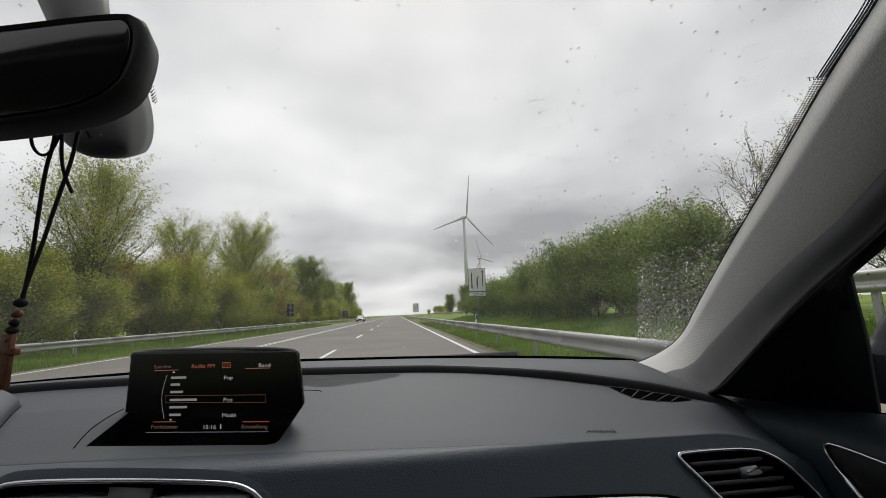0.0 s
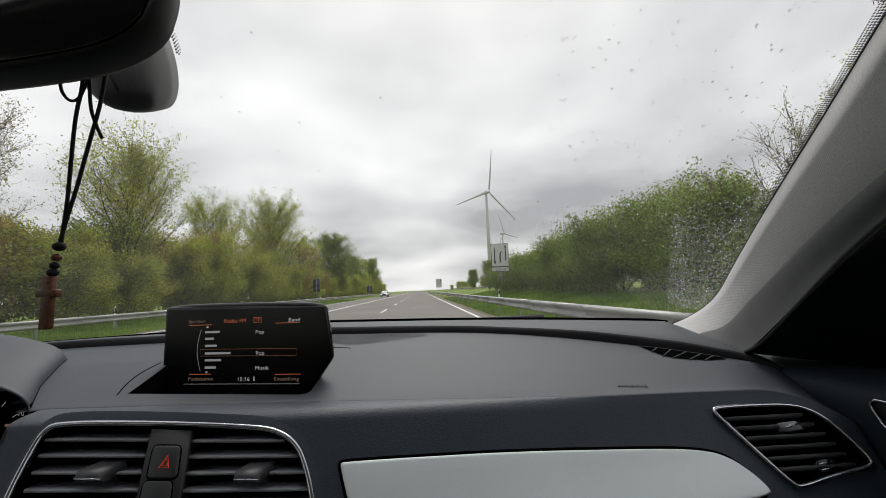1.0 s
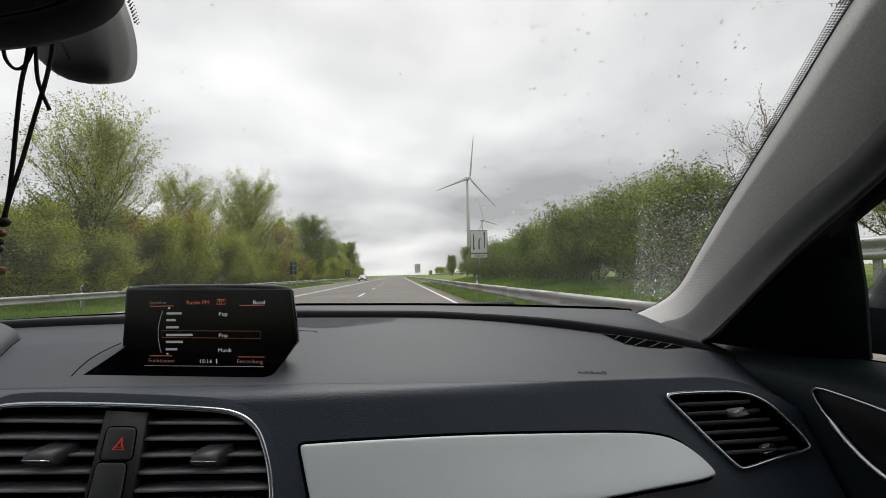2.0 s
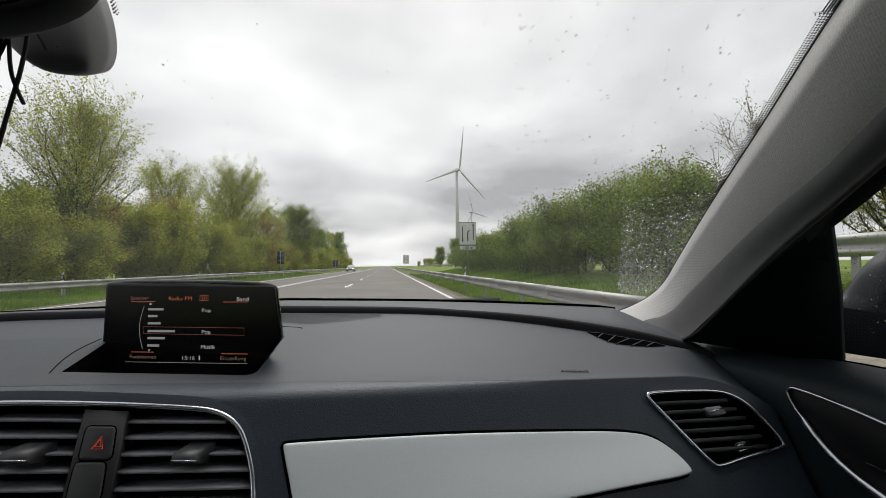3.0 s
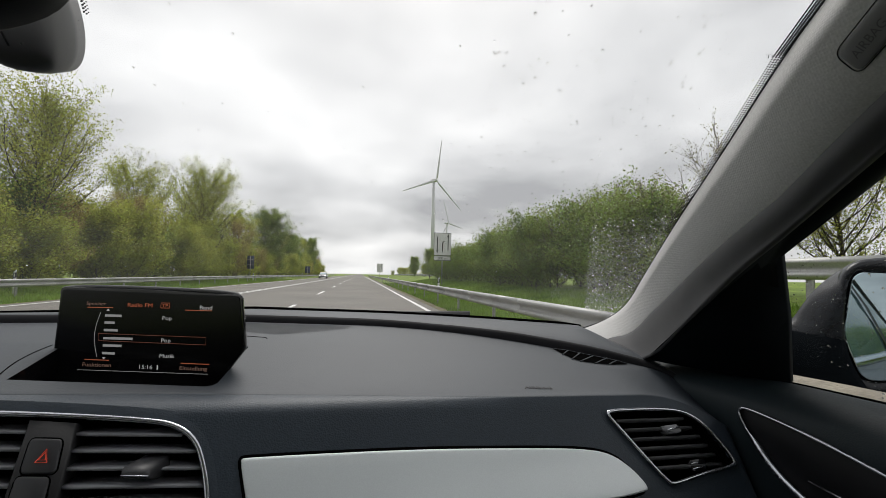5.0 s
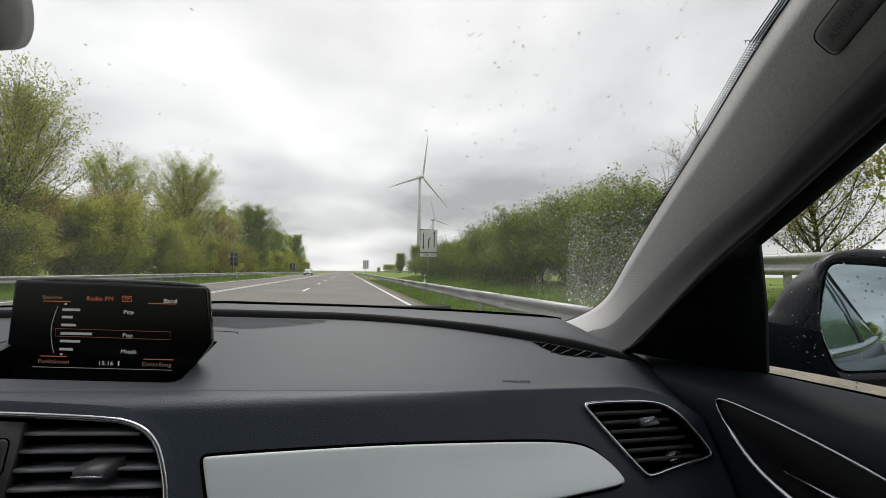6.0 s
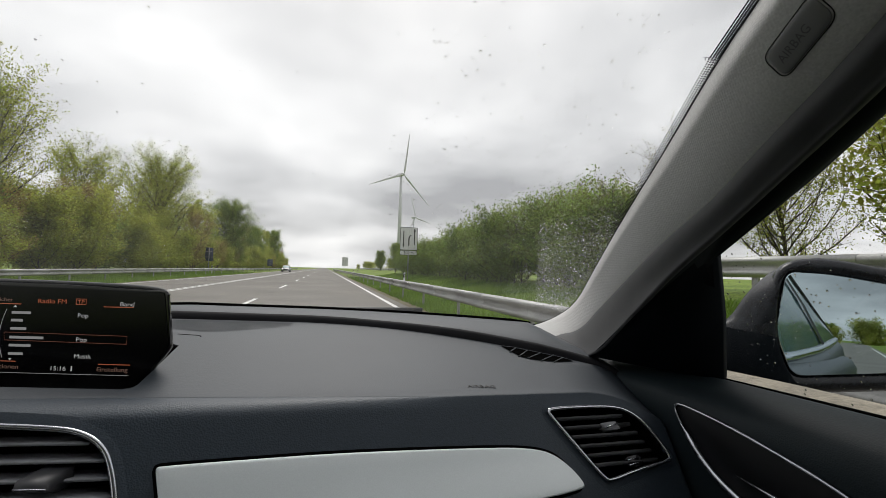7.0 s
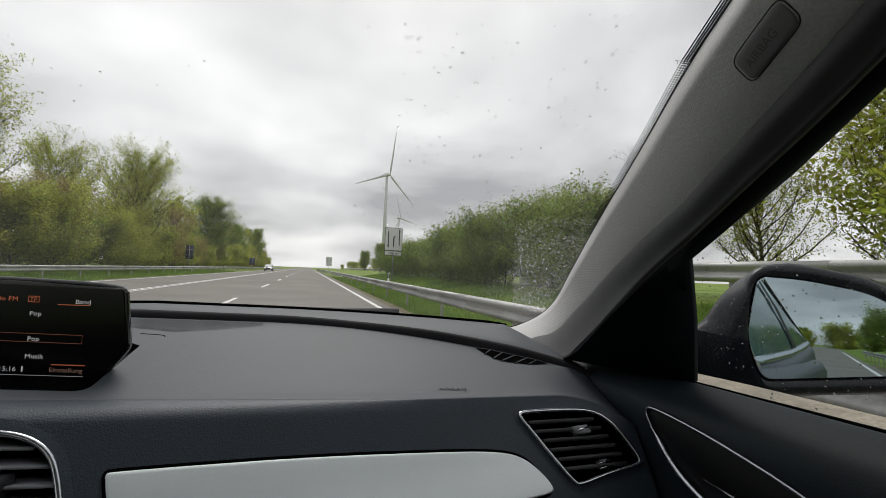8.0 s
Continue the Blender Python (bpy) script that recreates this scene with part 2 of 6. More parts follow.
M_TYRE = material("tyre_rubber", (0.015, 0.015, 0.015), 0.8, vary=0.2)


# ---- building helpers ----
def mesh_from(name, verts, faces, smooth=True):
    me = bpy.data.meshes.new(name)
    me.from_pydata([tuple(v) for v in verts], [], faces)
    if smooth:
        me.polygons.foreach_set("use_smooth", [True] * len(me.polygons))
    me.update()
    return me


def thing(name, label, category, group="", kind=""):
    return tagged(new(name), label, category, group, kind)


def place(name, me, mat, parent=None, label=""):
    me.materials.append(mat)
    ob = new(name, me)
    ob.parent = parent
    return tagged(ob, label)


def part(name, bm, mat, parent=None, label="", smooth=True):
    me = bpy.data.meshes.new(name)
    bmesh.ops.recalc_face_normals(bm, faces=bm.faces)
    bm.to_mesh(me)
    bm.free()
    if smooth:
        me.polygons.foreach_set("use_smooth", [True] * len(me.polygons))
    return place(name, me, mat, parent, label)


def sharp(ob, angle=35):
    """Keep edges sharper than the angle crisp."""
    me = ob.data
    bm = bmesh.new()
    bm.from_mesh(me)
    for ed in bm.edges:
        ed.smooth = not (len(ed.link_faces) == 2 and ed.calc_face_angle(0) > radians(angle))
    bm.to_mesh(me)
    bm.free()
    return ob


def loft(sections, closed=False, caps=False):
    bm = bmesh.new()
    rings = [[bm.verts.new(p) for p in s] for s in sections]
    for r0, r1 in zip(rings, rings[1:]):
        n = len(r0)
        for i in range(n if closed else n - 1):
            j = (i + 1) % n
            bm.faces.new((r0[i], r0[j], r1[j], r1[i]))
    if caps is True:
        bm.faces.new(rings[0])
    if caps:
        bm.faces.new(rings[-1])
    return bm


def rounded(points, rounds=2, closed=True):
    """Cut corners of an outline."""
    pts = [Vector(p) for p in points]
    for _ in range(rounds):
        out = [] if closed else [pts[0]]
        n = len(pts)
        for i in range(n if closed else n - 1):
            a, b = pts[i], pts[(i + 1) % n]
            out += [a * 0.75 + b * 0.25, a * 0.25 + b * 0.75]
        if not closed:
            out.append(pts[-1])
        pts = out
    return pts


def fillet(points, radius, seg=5):
    """Round the corners of an outline by a radius."""
    pts = [Vector((p[0], p[1], 0)) for p in points]
    out, n = [], len(pts)
    for i, p in enumerate(pts):
        a, b = pts[i - 1] - p, pts[(i + 1) % n] - p
        r = min(radius, a.length * 0.45, b.length * 0.45)
        p0, p2 = p + a.normalized() * r, p + b.normalized() * r
        out += [p0 * (1 - t) ** 2 + p * 2 * t * (1 - t) + p2 * t * t for t in (k / seg for k in range(seg + 1))]
    return out


def grown(points, amount):
    """An outline moved outwards by an amount."""
    pts = [Vector((p[0], p[1], 0)) for p in points]
    out, n = [], len(pts)
    turn = 1 if sum(a.x * b.y - b.x * a.y for a, b in zip(pts, pts[1:] + pts[:1])) > 0 else -1
    for i in range(n):
        d = (pts[(i + 1) % n] - pts[i - 1]).normalized()
        out.append(pts[i] + Vector((d.y, -d.x, 0)) * amount * turn)
    return out


def tube(points, radius, closed=False, sides=8, flat=1.0):
    pts = [Vector(p) for p in points]
    n = len(pts)
    radii = radius if isinstance(radius, (list, tuple)) else [radius] * n
    rings = []
    ref = Vector((0, 0, 1))
    for i, p in enumerate(pts):
        a = pts[(i - 1) % n] if closed or i else p
        b = pts[(i + 1) % n] if closed or i < n - 1 else p
        d = (b - a).normalized()
        if abs(d.dot(ref)) > 0.95:
            ref = Vector((1, 0, 0)) if abs(d.x) < 0.9 else Vector((0, 1, 0))
        s = d.cross(ref).normalized()
        t = s.cross(d)
        rings.append([p + (s * math.cos(k * math.tau / sides) + t * flat * math.sin(k * math.tau / sides)) * radii[i] for k in range(sides)])
    bm = loft(rings + ([rings[0]] if closed else []), True, not closed)
    if closed:
        bmesh.ops.remove_doubles(bm, verts=bm.verts, dist=1e-6)
    return bm


def box(size, at=(0, 0, 0), bevel=0.0, segments=2):
    bm = bmesh.new()
    bmesh.ops.create_cube(bm, size=1)
    bmesh.ops.scale(bm, vec=size, verts=bm.verts)
    if bevel:
        bmesh.ops.bevel(bm, geom=bm.edges[:], offset=bevel, segments=segments, affect="EDGES", profile=0.5)
    bmesh.ops.translate(bm, vec=at, verts=bm.verts)
    return bm


def moved(bm, m):
    bmesh.ops.transform(bm, matrix=m, verts=bm.verts)
    return bm


def frame_of(origin, right, up):
    r = Vector(right).normalized()
    u = Vector(up)
    u = (u - r * u.dot(r)).normalized()
    n = r.cross(u)
    return Matrix(((r.x, u.x, n.x, origin[0]), (r.y, u.y, n.y, origin[1]), (r.z, u.z, n.z, origin[2]), (0, 0, 0, 1)))


def plate(outline, m, low, high, inset=0.002):
    """A flat plate with a chamfered rim: outline in the plane's own x and y, thickness along its normal."""
    pts = [Vector((p[0], p[1], 0)) for p in outline]
    inner = grown(pts, -inset)
    rings = [[m @ Vector((p.x, p.y, low)) for p in pts], [m @ Vector((p.x, p.y, high - inset * 0.6)) for p in pts], [m @ Vector((p.x, p.y, high)) for p in inner]]
    return loft(rings, True, True)


def writing(name, words, size, m, mat, parent, label="", centre=False, depth=0.0):
    cu = bpy.data.curves.new(name, "FONT")
    cu.body, cu.size, cu.extrude = words, size, depth
    cu.align_x = "CENTER" if centre else "LEFT"
    cu.resolution_u = 3
    ob = bpy.data.objects.new(name, cu)
    scene.collection.objects.link(ob)
    me = bpy.data.meshes.new_from_object(ob)
    bpy.data.objects.remove(ob)
    me.transform(m)
    me.name = name
    return place(name, me, mat, parent, label)


def lerp(a, b, t):
    return a + (b - a) * t


# ---- the car's cabin: shared surfaces ----
FACE_N = Vector((0.05, -1.0, 0.6)).normalized()


def on_face(x, z, out=0.0):
    return Vector((x, 0.3789 + 0.6 * z + 0.05 * x, z)) + FACE_N * out


FACE = frame_of(on_face(0.0, 1.0), (1.0, 0.05, 0.0), (0.0, 0.6, 1.0))


def face_xy(x, z):
    """The place of (x, z) in the face's own plane."""
    p = FACE.inverted() @ on_face(x, z)
    return (p.x, p.y)


def far_edge(x):
    d = max(0.0, abs(x - 0.02) - 0.24)
    return 1.275 - 0.165 * (d / 0.43) ** 2


def crease(x):
    z = 1.0368 - 0.036 * max(x, -0.12)
    if x > 0.60:
        z -= 0.010 * ((x - 0.60) / 0.06) ** 2
    return z


def top_z(x, y):
    d = max(0.0, y - 1.028)
    z = 1.0368 - 0.036 * max(x, -0.12) + 0.195 * d * d / (d + 0.02)
    if x < 0.10 and y > 1.17:
        z -= 0.036 * (0.10 - max(x, -0.12)) * min(1.0, (y - 1.17) / 0.10)
    if x > 0.60:
        z -= 0.010 * ((x - 0.60) / 0.06) ** 2 * min(1.0, max(0.0, (1.11 - y) / 0.1))
    return z


def spaced(a, b, n):
    return [a + (b - a) * i / (n - 1) for i in range(n)]


# ---- dashboard ----
dash = thing("dashboard", "dark grey grained soft-plastic dashboard with aluminium trim under the windscreen", "dashboard")
WELL = [(-0.068, 1.0668), (0.1140, 1.0502), (0.1205, 1.0530), (0.1240, 1.0600), (0.1330, 1.170), (0.100, 1.195), (-0.050, 1.205), (-0.0715, 1.165)]
VENT_C = [(-0.103, 0.90), (-0.1005, 0.985), (-0.094, 1.0335), (-0.005, 1.029), (0.100, 1.0185), (0.130, 1.001), (0.144, 0.962), (0.152, 0.90)]
VENT_S = [(0.5435, 1.0055), (0.600, 1.0055), (0.640, 1.0015), (0.664, 0.990), (0.682, 0.968), (0.697, 0.938), (0.640, 0.935), (0.599, 0.931), (0.577, 0.958)]


def inside(poly, x, y):
    hit = False
    for (xa, ya), (xb, yb) in zip(poly, poly[1:] + poly[:1]):
        if (ya > y) != (yb > y) and x < (xb - xa) * (y - ya) / (yb - ya) + xa:
            hit = not hit
    return hit


def seam_x(y):
    """Where the instrument hood meets the pad."""
    return -0.137 - 0.60 * (y - 1.03) if y < 1.10 else -0.179 - 0.42 * (y - 1.10)


sections, front = [], []
for x in spaced(-0.80, -0.15, 30)[:-1] + spaced(-0.15, 0.708, 190):
    zc = crease(x)
    yc = on_face(x, zc).y
    yk = max(yc + 0.001, 1.037 - 0.0515 * max(x, 0.10))
    drop = 0.006 + 0.004 * min(1.0, max(0.0, (x + 0.10) / 0.2))
    p0, p1, p2 = on_face(x, zc - drop), Vector((x, yc + 0.0005, zc - 0.0003)), Vector((x, yk, top_z(x, yk) - 0.0004))
    front.append([on_face(x, z) for z in spaced(0.62, 0.90, 5)[:-1] + spaced(0.90, zc - drop, 33)]
                 + [p0 * (1 - s) ** 2 + p1 * 2 * s * (1 - s) + p2 * s * s for s in (0.12, 0.25, 0.4, 0.55, 0.7, 0.85, 0.97, 1.0)] + [p2 + Vector((0, 0.0015, -0.004))])
    prof = [p2 + Vector((0, -0.0004, -0.0008)), p2 + Vector((0, 0.0004, 0.0001))]
    yf = max(far_edge(x), yc + 0.04)
    prof += [Vector((x, y, top_z(x, y) + 0.0003 * min(1.0, (y - yk) / 0.012))) for y in spaced(yk + 0.002, yf, 38)]
    prof += [Vector((x, yf + 0.004, top_z(x, yf) - 0.012))]
    sections.append(prof)
sections.append([Vector((0.712, p.y + 0.01, p.z - 0.012)) for p in sections[-1]])
front.append([Vector((0.712, p.y + 0.012, p.z)) for p in front[-1]])
bm = loft(sections)
for a, b in zip(WELL, WELL[1:] + WELL[:1]):
    near = [fc for fc in bm.faces if -0.13 < fc.calc_center_median().x < 0.18 and 1.035 < fc.calc_center_median().y < 1.23]
    cut = set(near) | {ed for fc in near for ed in fc.edges} | {v for fc in near for v in fc.verts}
    bmesh.ops.bisect_plane(bm, geom=list(cut), dist=1e-6, plane_co=(a[0], a[1], 1.0), plane_no=(b[1] - a[1], a[0] - b[0], 0))
gone = []
for fc in bm.faces:
    c = fc.calc_center_median()
    if inside(WELL, c.x, c.y) and c.y > 1.04 or c.x < seam_x(c.y) - 0.012 and c.y < 1.15:
        gone.append(fc)
bmesh.ops.delete(bm, geom=gone, context="FACES")
part("top_pad", bm, M_DASH, dash, "dark grey soft top pad")
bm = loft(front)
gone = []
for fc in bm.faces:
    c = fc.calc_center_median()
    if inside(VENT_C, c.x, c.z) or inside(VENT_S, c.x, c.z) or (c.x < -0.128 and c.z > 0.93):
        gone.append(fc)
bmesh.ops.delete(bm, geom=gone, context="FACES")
part("front_panel", bm, M_FACE, dash, "leather-grained front panel")

# rounded step, its shade put into black, and grey shelf between pad and glass
def shelf_z(x):
    """Height of the shelf's far edge, under the glass."""
    if x < 0.10:
        return 1.0913 - 0.022 * (0.10 - x)
    return 1.0945 - 0.032 * x if x < 0.643 else 1.0739 - 0.55 * (x - 0.643)


step, shelf = [], []
for x in spaced(-0.80, 0.745, 90):
    yf = max(far_edge(x), 1.06)
    z = top_z(x, yf)
    rise = 0.0095 + 0.003 * min(1.0, max(0.0, (x - 0.40) / 0.12)) - 0.005 * min(1.0, max(0.0, (x - 0.63) / 0.08))
    zs = max(shelf_z(x), z + rise - 0.012) if x > 0.643 else shelf_z(x)
    brow = Vector((x, yf + 0.009, z + rise + 0.0012))
    step.append([Vector((x, yf - 0.001, z - 0.012)), Vector((x, yf + 0.001, z - 0.001)), Vector((x, yf + 0.0025, z + rise * 0.45)), Vector((x, yf + 0.0055, z + rise * 0.82)), brow, brow + Vector((0, 0.003, -0.0015))])
    edge = Vector((x, yf + 0.085, zs))
    shelf.append([brow + Vector((0, -0.0004, -0.0004))] + [brow.lerp(edge, k) + Vector((0, 0, 0.002 * math.sin(math.pi * k ** 0.6))) for k in (0.06, 0.15, 0.3, 0.5, 0.75)] + [edge, edge + Vector((0, 0.004, -0.004)), edge + Vector((0, 0.02, -0.05))])
part("cowl_step", loft(step), M_SHADE_BLACK, dash, "rounded step with its shade in black")
part("cowl_shelf", loft(shelf), M_DASH, dash, "dark grey shelf under the glass")
part("glass_seal", tube([Vector((x, far_edge(x) + 0.094, shelf_z(x) + 0.0006)) for x in spaced(-0.62, 0.648, 50)], 0.0030, sides=8), M_PIT, dash, "black rubber glass seal")

# aluminium trim
outline = [(0.1662, 0.981), (0.1650, 0.9868), (0.1700, 0.9872), (0.22, 0.986), (0.326, 0.9825), (0.447, 0.975), (0.505, 0.9705), (0.538, 0.964), (0.556, 0.950), (0.567, 0.934), (0.563, 0.929),
           (0.50, 0.927), (0.41, 0.923), (0.25, 0.915), (0.186, 0.914), (0.178, 0.945)]
trim_line = rounded([(*q, 0) for q in outline], 2)


def trim_ring(share, out):
    ring = []
    for p in trim_line:
        x = min(0.525, max(0.215, p.x))
        spine = Vector((x, 0.9515 - 0.004 * (x - 0.21) / 0.3, 0))
        q = p.lerp(spine, share)
        ring.append(on_face(q.x, q.y, out + 0.22 * max(0.0, q.x - 0.20) / 0.35 * max(-0.004, 0.958 - q.y)))
    return ring


bm = loft([trim_ring(0.0, -0.004), trim_ring(0.0, 0.0012), trim_ring(0.012, 0.0030), trim_ring(0.03, 0.0037), trim_ring(0.08, 0.0040), trim_ring(0.35, 0.0041), trim_ring(0.7, 0.0042), trim_ring(1.0, 0.0042)], True)
bmesh.ops.remove_doubles(bm, verts=bm.verts, dist=2e-5)
part("trim_panel", bm, M_ALU, dash, "satin aluminium trim panel")
part("trim_gap", tube([on_face(p.x, p.y, 0.0006) for p in grown([(q.x, q.y) for q in trim_line], 0.0012)], 0.0013, True, 6), M_PIT, dash, "dark gap round the trim")

# lettering on the pad
air = frame_of((0.464, 1.043, top_z(0.48, 1.043) + 0.0012), (0.033, -0.004, -0.001), (0, 1, 0.12))
writing("lettering", "AIRBAG", 0.0100, air, M_BLACK, dash, "moulded lettering", depth=0.0002)

# defroster slot
slot = thing("defroster_vent", "black slatted defroster outlet set in the dashboard top", "air vent")
up_edge = [(0.571, 1.184), (0.589, 1.178), (0.606, 1.167), (0.623, 1.156), (0.640, 1.145), (0.653, 1.136), (0.659, 1.126)]
low_edge = [(0.570, 1.183), (0.575, 1.161), (0.582, 1.141), (0.594, 1.131), (0.613, 1.125), (0.633, 1.121), (0.658, 1.124)]


def on_pad(q, up=0.0):
    return Vector((q[0], q[1], top_z(q[0], q[1]) + up))


# Flat sheet on the pad; its black is the shade in the slots.
part("recess", loft([[on_pad(Vector(a).lerp(Vector(b), k / 4), 0.0012) for k in range(5)] for a, b in zip(up_edge, low_edge)]), M_PIT, slot)
for a, b in (((0.5921, 1.1760), (0.5738, 1.1586)), ((0.6073, 1.1666), (0.5796, 1.1411)), ((0.6233, 1.1556), (0.5882, 1.1328)), ((0.6404, 1.1471), (0.6066, 1.1248)), ((0.6515, 1.1385), (0.6258, 1.1210))):
    part("slat", tube([on_pad(a, 0.0008), on_pad(Vector(a).lerp(Vector(b), 0.5), 0.0008), on_pad(b, 0.0008)], 0.0011, sides=6), M_DASH, slot)
part("edge", tube([on_pad(q, 0.0006) for q in up_edge], 0.0010, sides=6), M_DASH, slot)

# speaker grille by the glass
grille = thing("speaker_grille", "fine perforated black speaker grille in the dashboard top", "speaker grille")


def grille_low(x):
    return 1.221 + 0.30 * max(0.0, x - 0.165) ** 1.0 * (1 + 2.2 * max(0.0, x - 0.165)) + 0.25 * max(0.0, 0.15 - x)


gx = spaced(0.06, 0.262, 40)
part("mesh_cover", loft([[on_pad((x, lerp(grille_low(x), far_edge(x) - 0.003, v)), 0.0003) for x in gx] for v in spaced(0, 1, 8)]), M_DASH, grille)
gb = bmesh.new()
for j in range(12):
    for i in range(72):
        x, y = 0.062 + 0.0028 * (i + 0.5 * (j % 2)), 1.222 + 0.0042 * j
        if grille_low(x) < y < far_edge(x) - 0.004:
            c = on_pad((x, y), 0.0007)
            gb.faces.new([gb.verts.new(c + Vector((0.00075 * math.cos(k * math.tau / 6), 0.0011 * math.sin(k * math.tau / 6), 0))) for k in range(6)])
tagged(part("perforation", gb, M_SHADE_BLACK, grille), kind="stuff")


# ---- air vents ----
def chrome_rim(points, radius, parent, closed=True, label="thin polished chrome rim"):
    return part("rim", tube(points, radius, closed, 8), M_CHROME, parent, label)


cv = thing("centre_air_vent", "black twin air vent with chrome rim and a hazard switch column", "air vent")
cv_line = [(-0.100, 0.935), (-0.1005, 0.985), (-0.098, 1.010), (-0.094, 1.031), (-0.080, 1.0345), (-0.005, 1.029), (0.085, 1.0195), (0.108, 1.0145), (0.126, 1.003), (0.136, 0.985),
           (0.144, 0.962), (0.149, 0.925)]
cv_pts = rounded([(*q, 0) for q in cv_line], 2, False)
rim = [on_face(p.x, p.y, 0.003) for p in cv_pts]
chrome_rim(rim, 0.0024, cv, False)


def vent_box(points, parent):
    """A bezel flush with the dashboard and a dark box behind the opening."""
    ring = [(p.x, p.y) for p in points]
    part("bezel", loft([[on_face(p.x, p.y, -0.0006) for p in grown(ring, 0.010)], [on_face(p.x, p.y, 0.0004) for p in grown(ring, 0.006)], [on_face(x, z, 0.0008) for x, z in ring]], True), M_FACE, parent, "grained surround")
    # Lining near zero black, so the vent's shade sits in the colour.
    part("recess", loft([[on_face(x, z, 0.0012) for x, z in ring], [on_face(x, z, -0.004) for x, z in ring], [on_face(x, z, -0.035) for x, z in ring]], True, "end"), M_PIT, parent, "vent opening, its shade in the black")


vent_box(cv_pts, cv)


def row_z(x, k):
    """Front lower edge of a blade."""
    return (1.0152 - 0.080 * x if x < 0.02 else 1.0142 - 0.072 * x) - 0.01155 * k


for side, x0 in enumerate((-0.0915, 0.031)):
    for k in range(8):
        xa, xb = (x0, 0.0005) if side == 0 else (x0 + 0.001 * k, (0.113, 0.127, 0.135, 0.1405, 0.1435, 0.146, 0.148, 0.149)[k])
        if row_z(xa, k) < 0.925:
            continue
        secs = []
        for i in range(5):
            x = lerp(xa, xb, i / 4)
            z, tip = row_z(x, k), (0.35 if i in (0, 4) else 1.0)
            secs.append([on_face(x, z, 0.0002), on_face(x, z + 0.0004, 0.0012 * tip), on_face(x, z + 0.0013, 0.0016 * tip), on_face(x, z + 0.0021, 0.0008), on_face(x, z + 0.0042, -0.0045), on_face(x, z + 0.0085, -0.014), on_face(x, z + 0.0105, -0.020),
                         on_face(x, z + 0.0095, -0.020), on_face(x, z + 0.0058, -0.012)])
        part("slat", loft(secs, True, True), M_SLAT_LIT, cv)
for xa, za in ((-0.0490, 0.9902), (0.0773, 0.9795)):
    secs = []
    for w in (0.0, 0.0012, 0.0105, 0.0195, 0.0210):
        tip = 0.6 if w in (0.0, 0.0210) else 1.0
        secs.append([on_face(xa + w * 1.05 + dx, za + dz * tip - 0.085 * w, out * (tip if out > 0 else 1)) for dz, out, dx in
                     ((0.0165, -0.004, 0.0085), (0.0068, 0.0125, 0.0), (0.0046, 0.0142, -0.0005), (0.0020, 0.0148, 0.0), (0.0002, 0.0138, 0.0005), (-0.0006, 0.0100, 0.0015), (0.0010, 0.002, 0.003), (0.0100, -0.010, 0.007))])
    tab = part("adjuster_tab", loft(secs, True, True), M_BUTTON, cv, "black vent adjuster tab")
    part("accent", tube([on_face(xa + 0.0010, za + 0.0010, 0.0147), on_face(xa + 0.0112, za - 0.0001, 0.0151), on_face(xa + 0.0212, za - 0.0010, 0.0147)], 0.0007, sides=6), M_CHROME, tab, "bright metal line")
col_line = [(-0.004, 1.0245), (0.0315, 1.0205), (0.0375, 0.925), (0.003, 0.925)]
part("switch_column", plate([face_xy(*q) for q in col_line], FACE, -0.02, 0.0040, 0.0015), M_BLACK, cv, "matte black switch column")
for top, low, lab in ((1.0115, 0.9880, "hazard warning switch"), (0.9872, 0.962, "blank switch cover")):
    q = [(0.0025, top), (0.0255, top - 0.002), (0.0285, low - 0.001), (0.004, low + 0.0005)]
    part("switch", plate([face_xy(p.x, p.y) for p in fillet(q, 0.004)], FACE, 0.002, 0.0056, 0.0012), M_BUTTON, cv, lab)
    part("switch_gap", tube([on_face(p.x, p.y, 0.0040) for p in grown(fillet(q, 0.004), 0.0006)], 0.0006, True, 4), M_PIT, cv)
for s in (0.85, 0.5):
    c = (0.0165, 0.9985)
    tri = [on_face(c[0] + s * dx, c[1] + s * dz, 0.0062) for dx, dz in ((-0.0052, -0.0042), (0.0046, -0.0048), (0.0008, 0.0056))]
    part("warning_triangle", tube(tri, 0.0004, True, 5), M_RED_ICON, cv, "red warning triangle")

sv = thing("side_air_vent", "black leaf-shaped side air vent with a chrome rim", "air vent")
sv_line = [(0.5455, 0.9995), (0.555, 1.0015), (0.600, 1.0005), (0.634, 0.9985), (0.655, 0.9935), (0.672, 0.982), (0.685, 0.965), (0.696, 0.9445), (0.690, 0.9415), (0.640, 0.9375),
           (0.604, 0.9325), (0.597, 0.935), (0.578, 0.958), (0.558, 0.984)]
sv_pts = rounded([(*q, 0) for q in sv_line], 2)
chrome_rim([on_face(p.x, p.y, 0.003) for p in sv_pts], 0.0022, sv)
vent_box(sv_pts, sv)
for k in range(6):
    z0 = 0.9935 - 0.0089 * k
    xl, xr = 0.560 + 0.0068 * k, 0.648 + 0.0078 * k - 0.0004 * k * k
    secs = []
    for x in (xl, (xl + xr) / 2, xr):
        z = z0 - 0.03 * (x - xl)
        secs.append([on_face(x, z, -0.014), on_face(x, z + 0.0004, -0.003), on_face(x, z - 0.0010, 0.0026), on_face(x, z - 0.0036, 0.0014), on_face(x, z - 0.003, -0.014)])
    part("slat", loft(secs, True, True), M_SLAT_SHADED, sv)
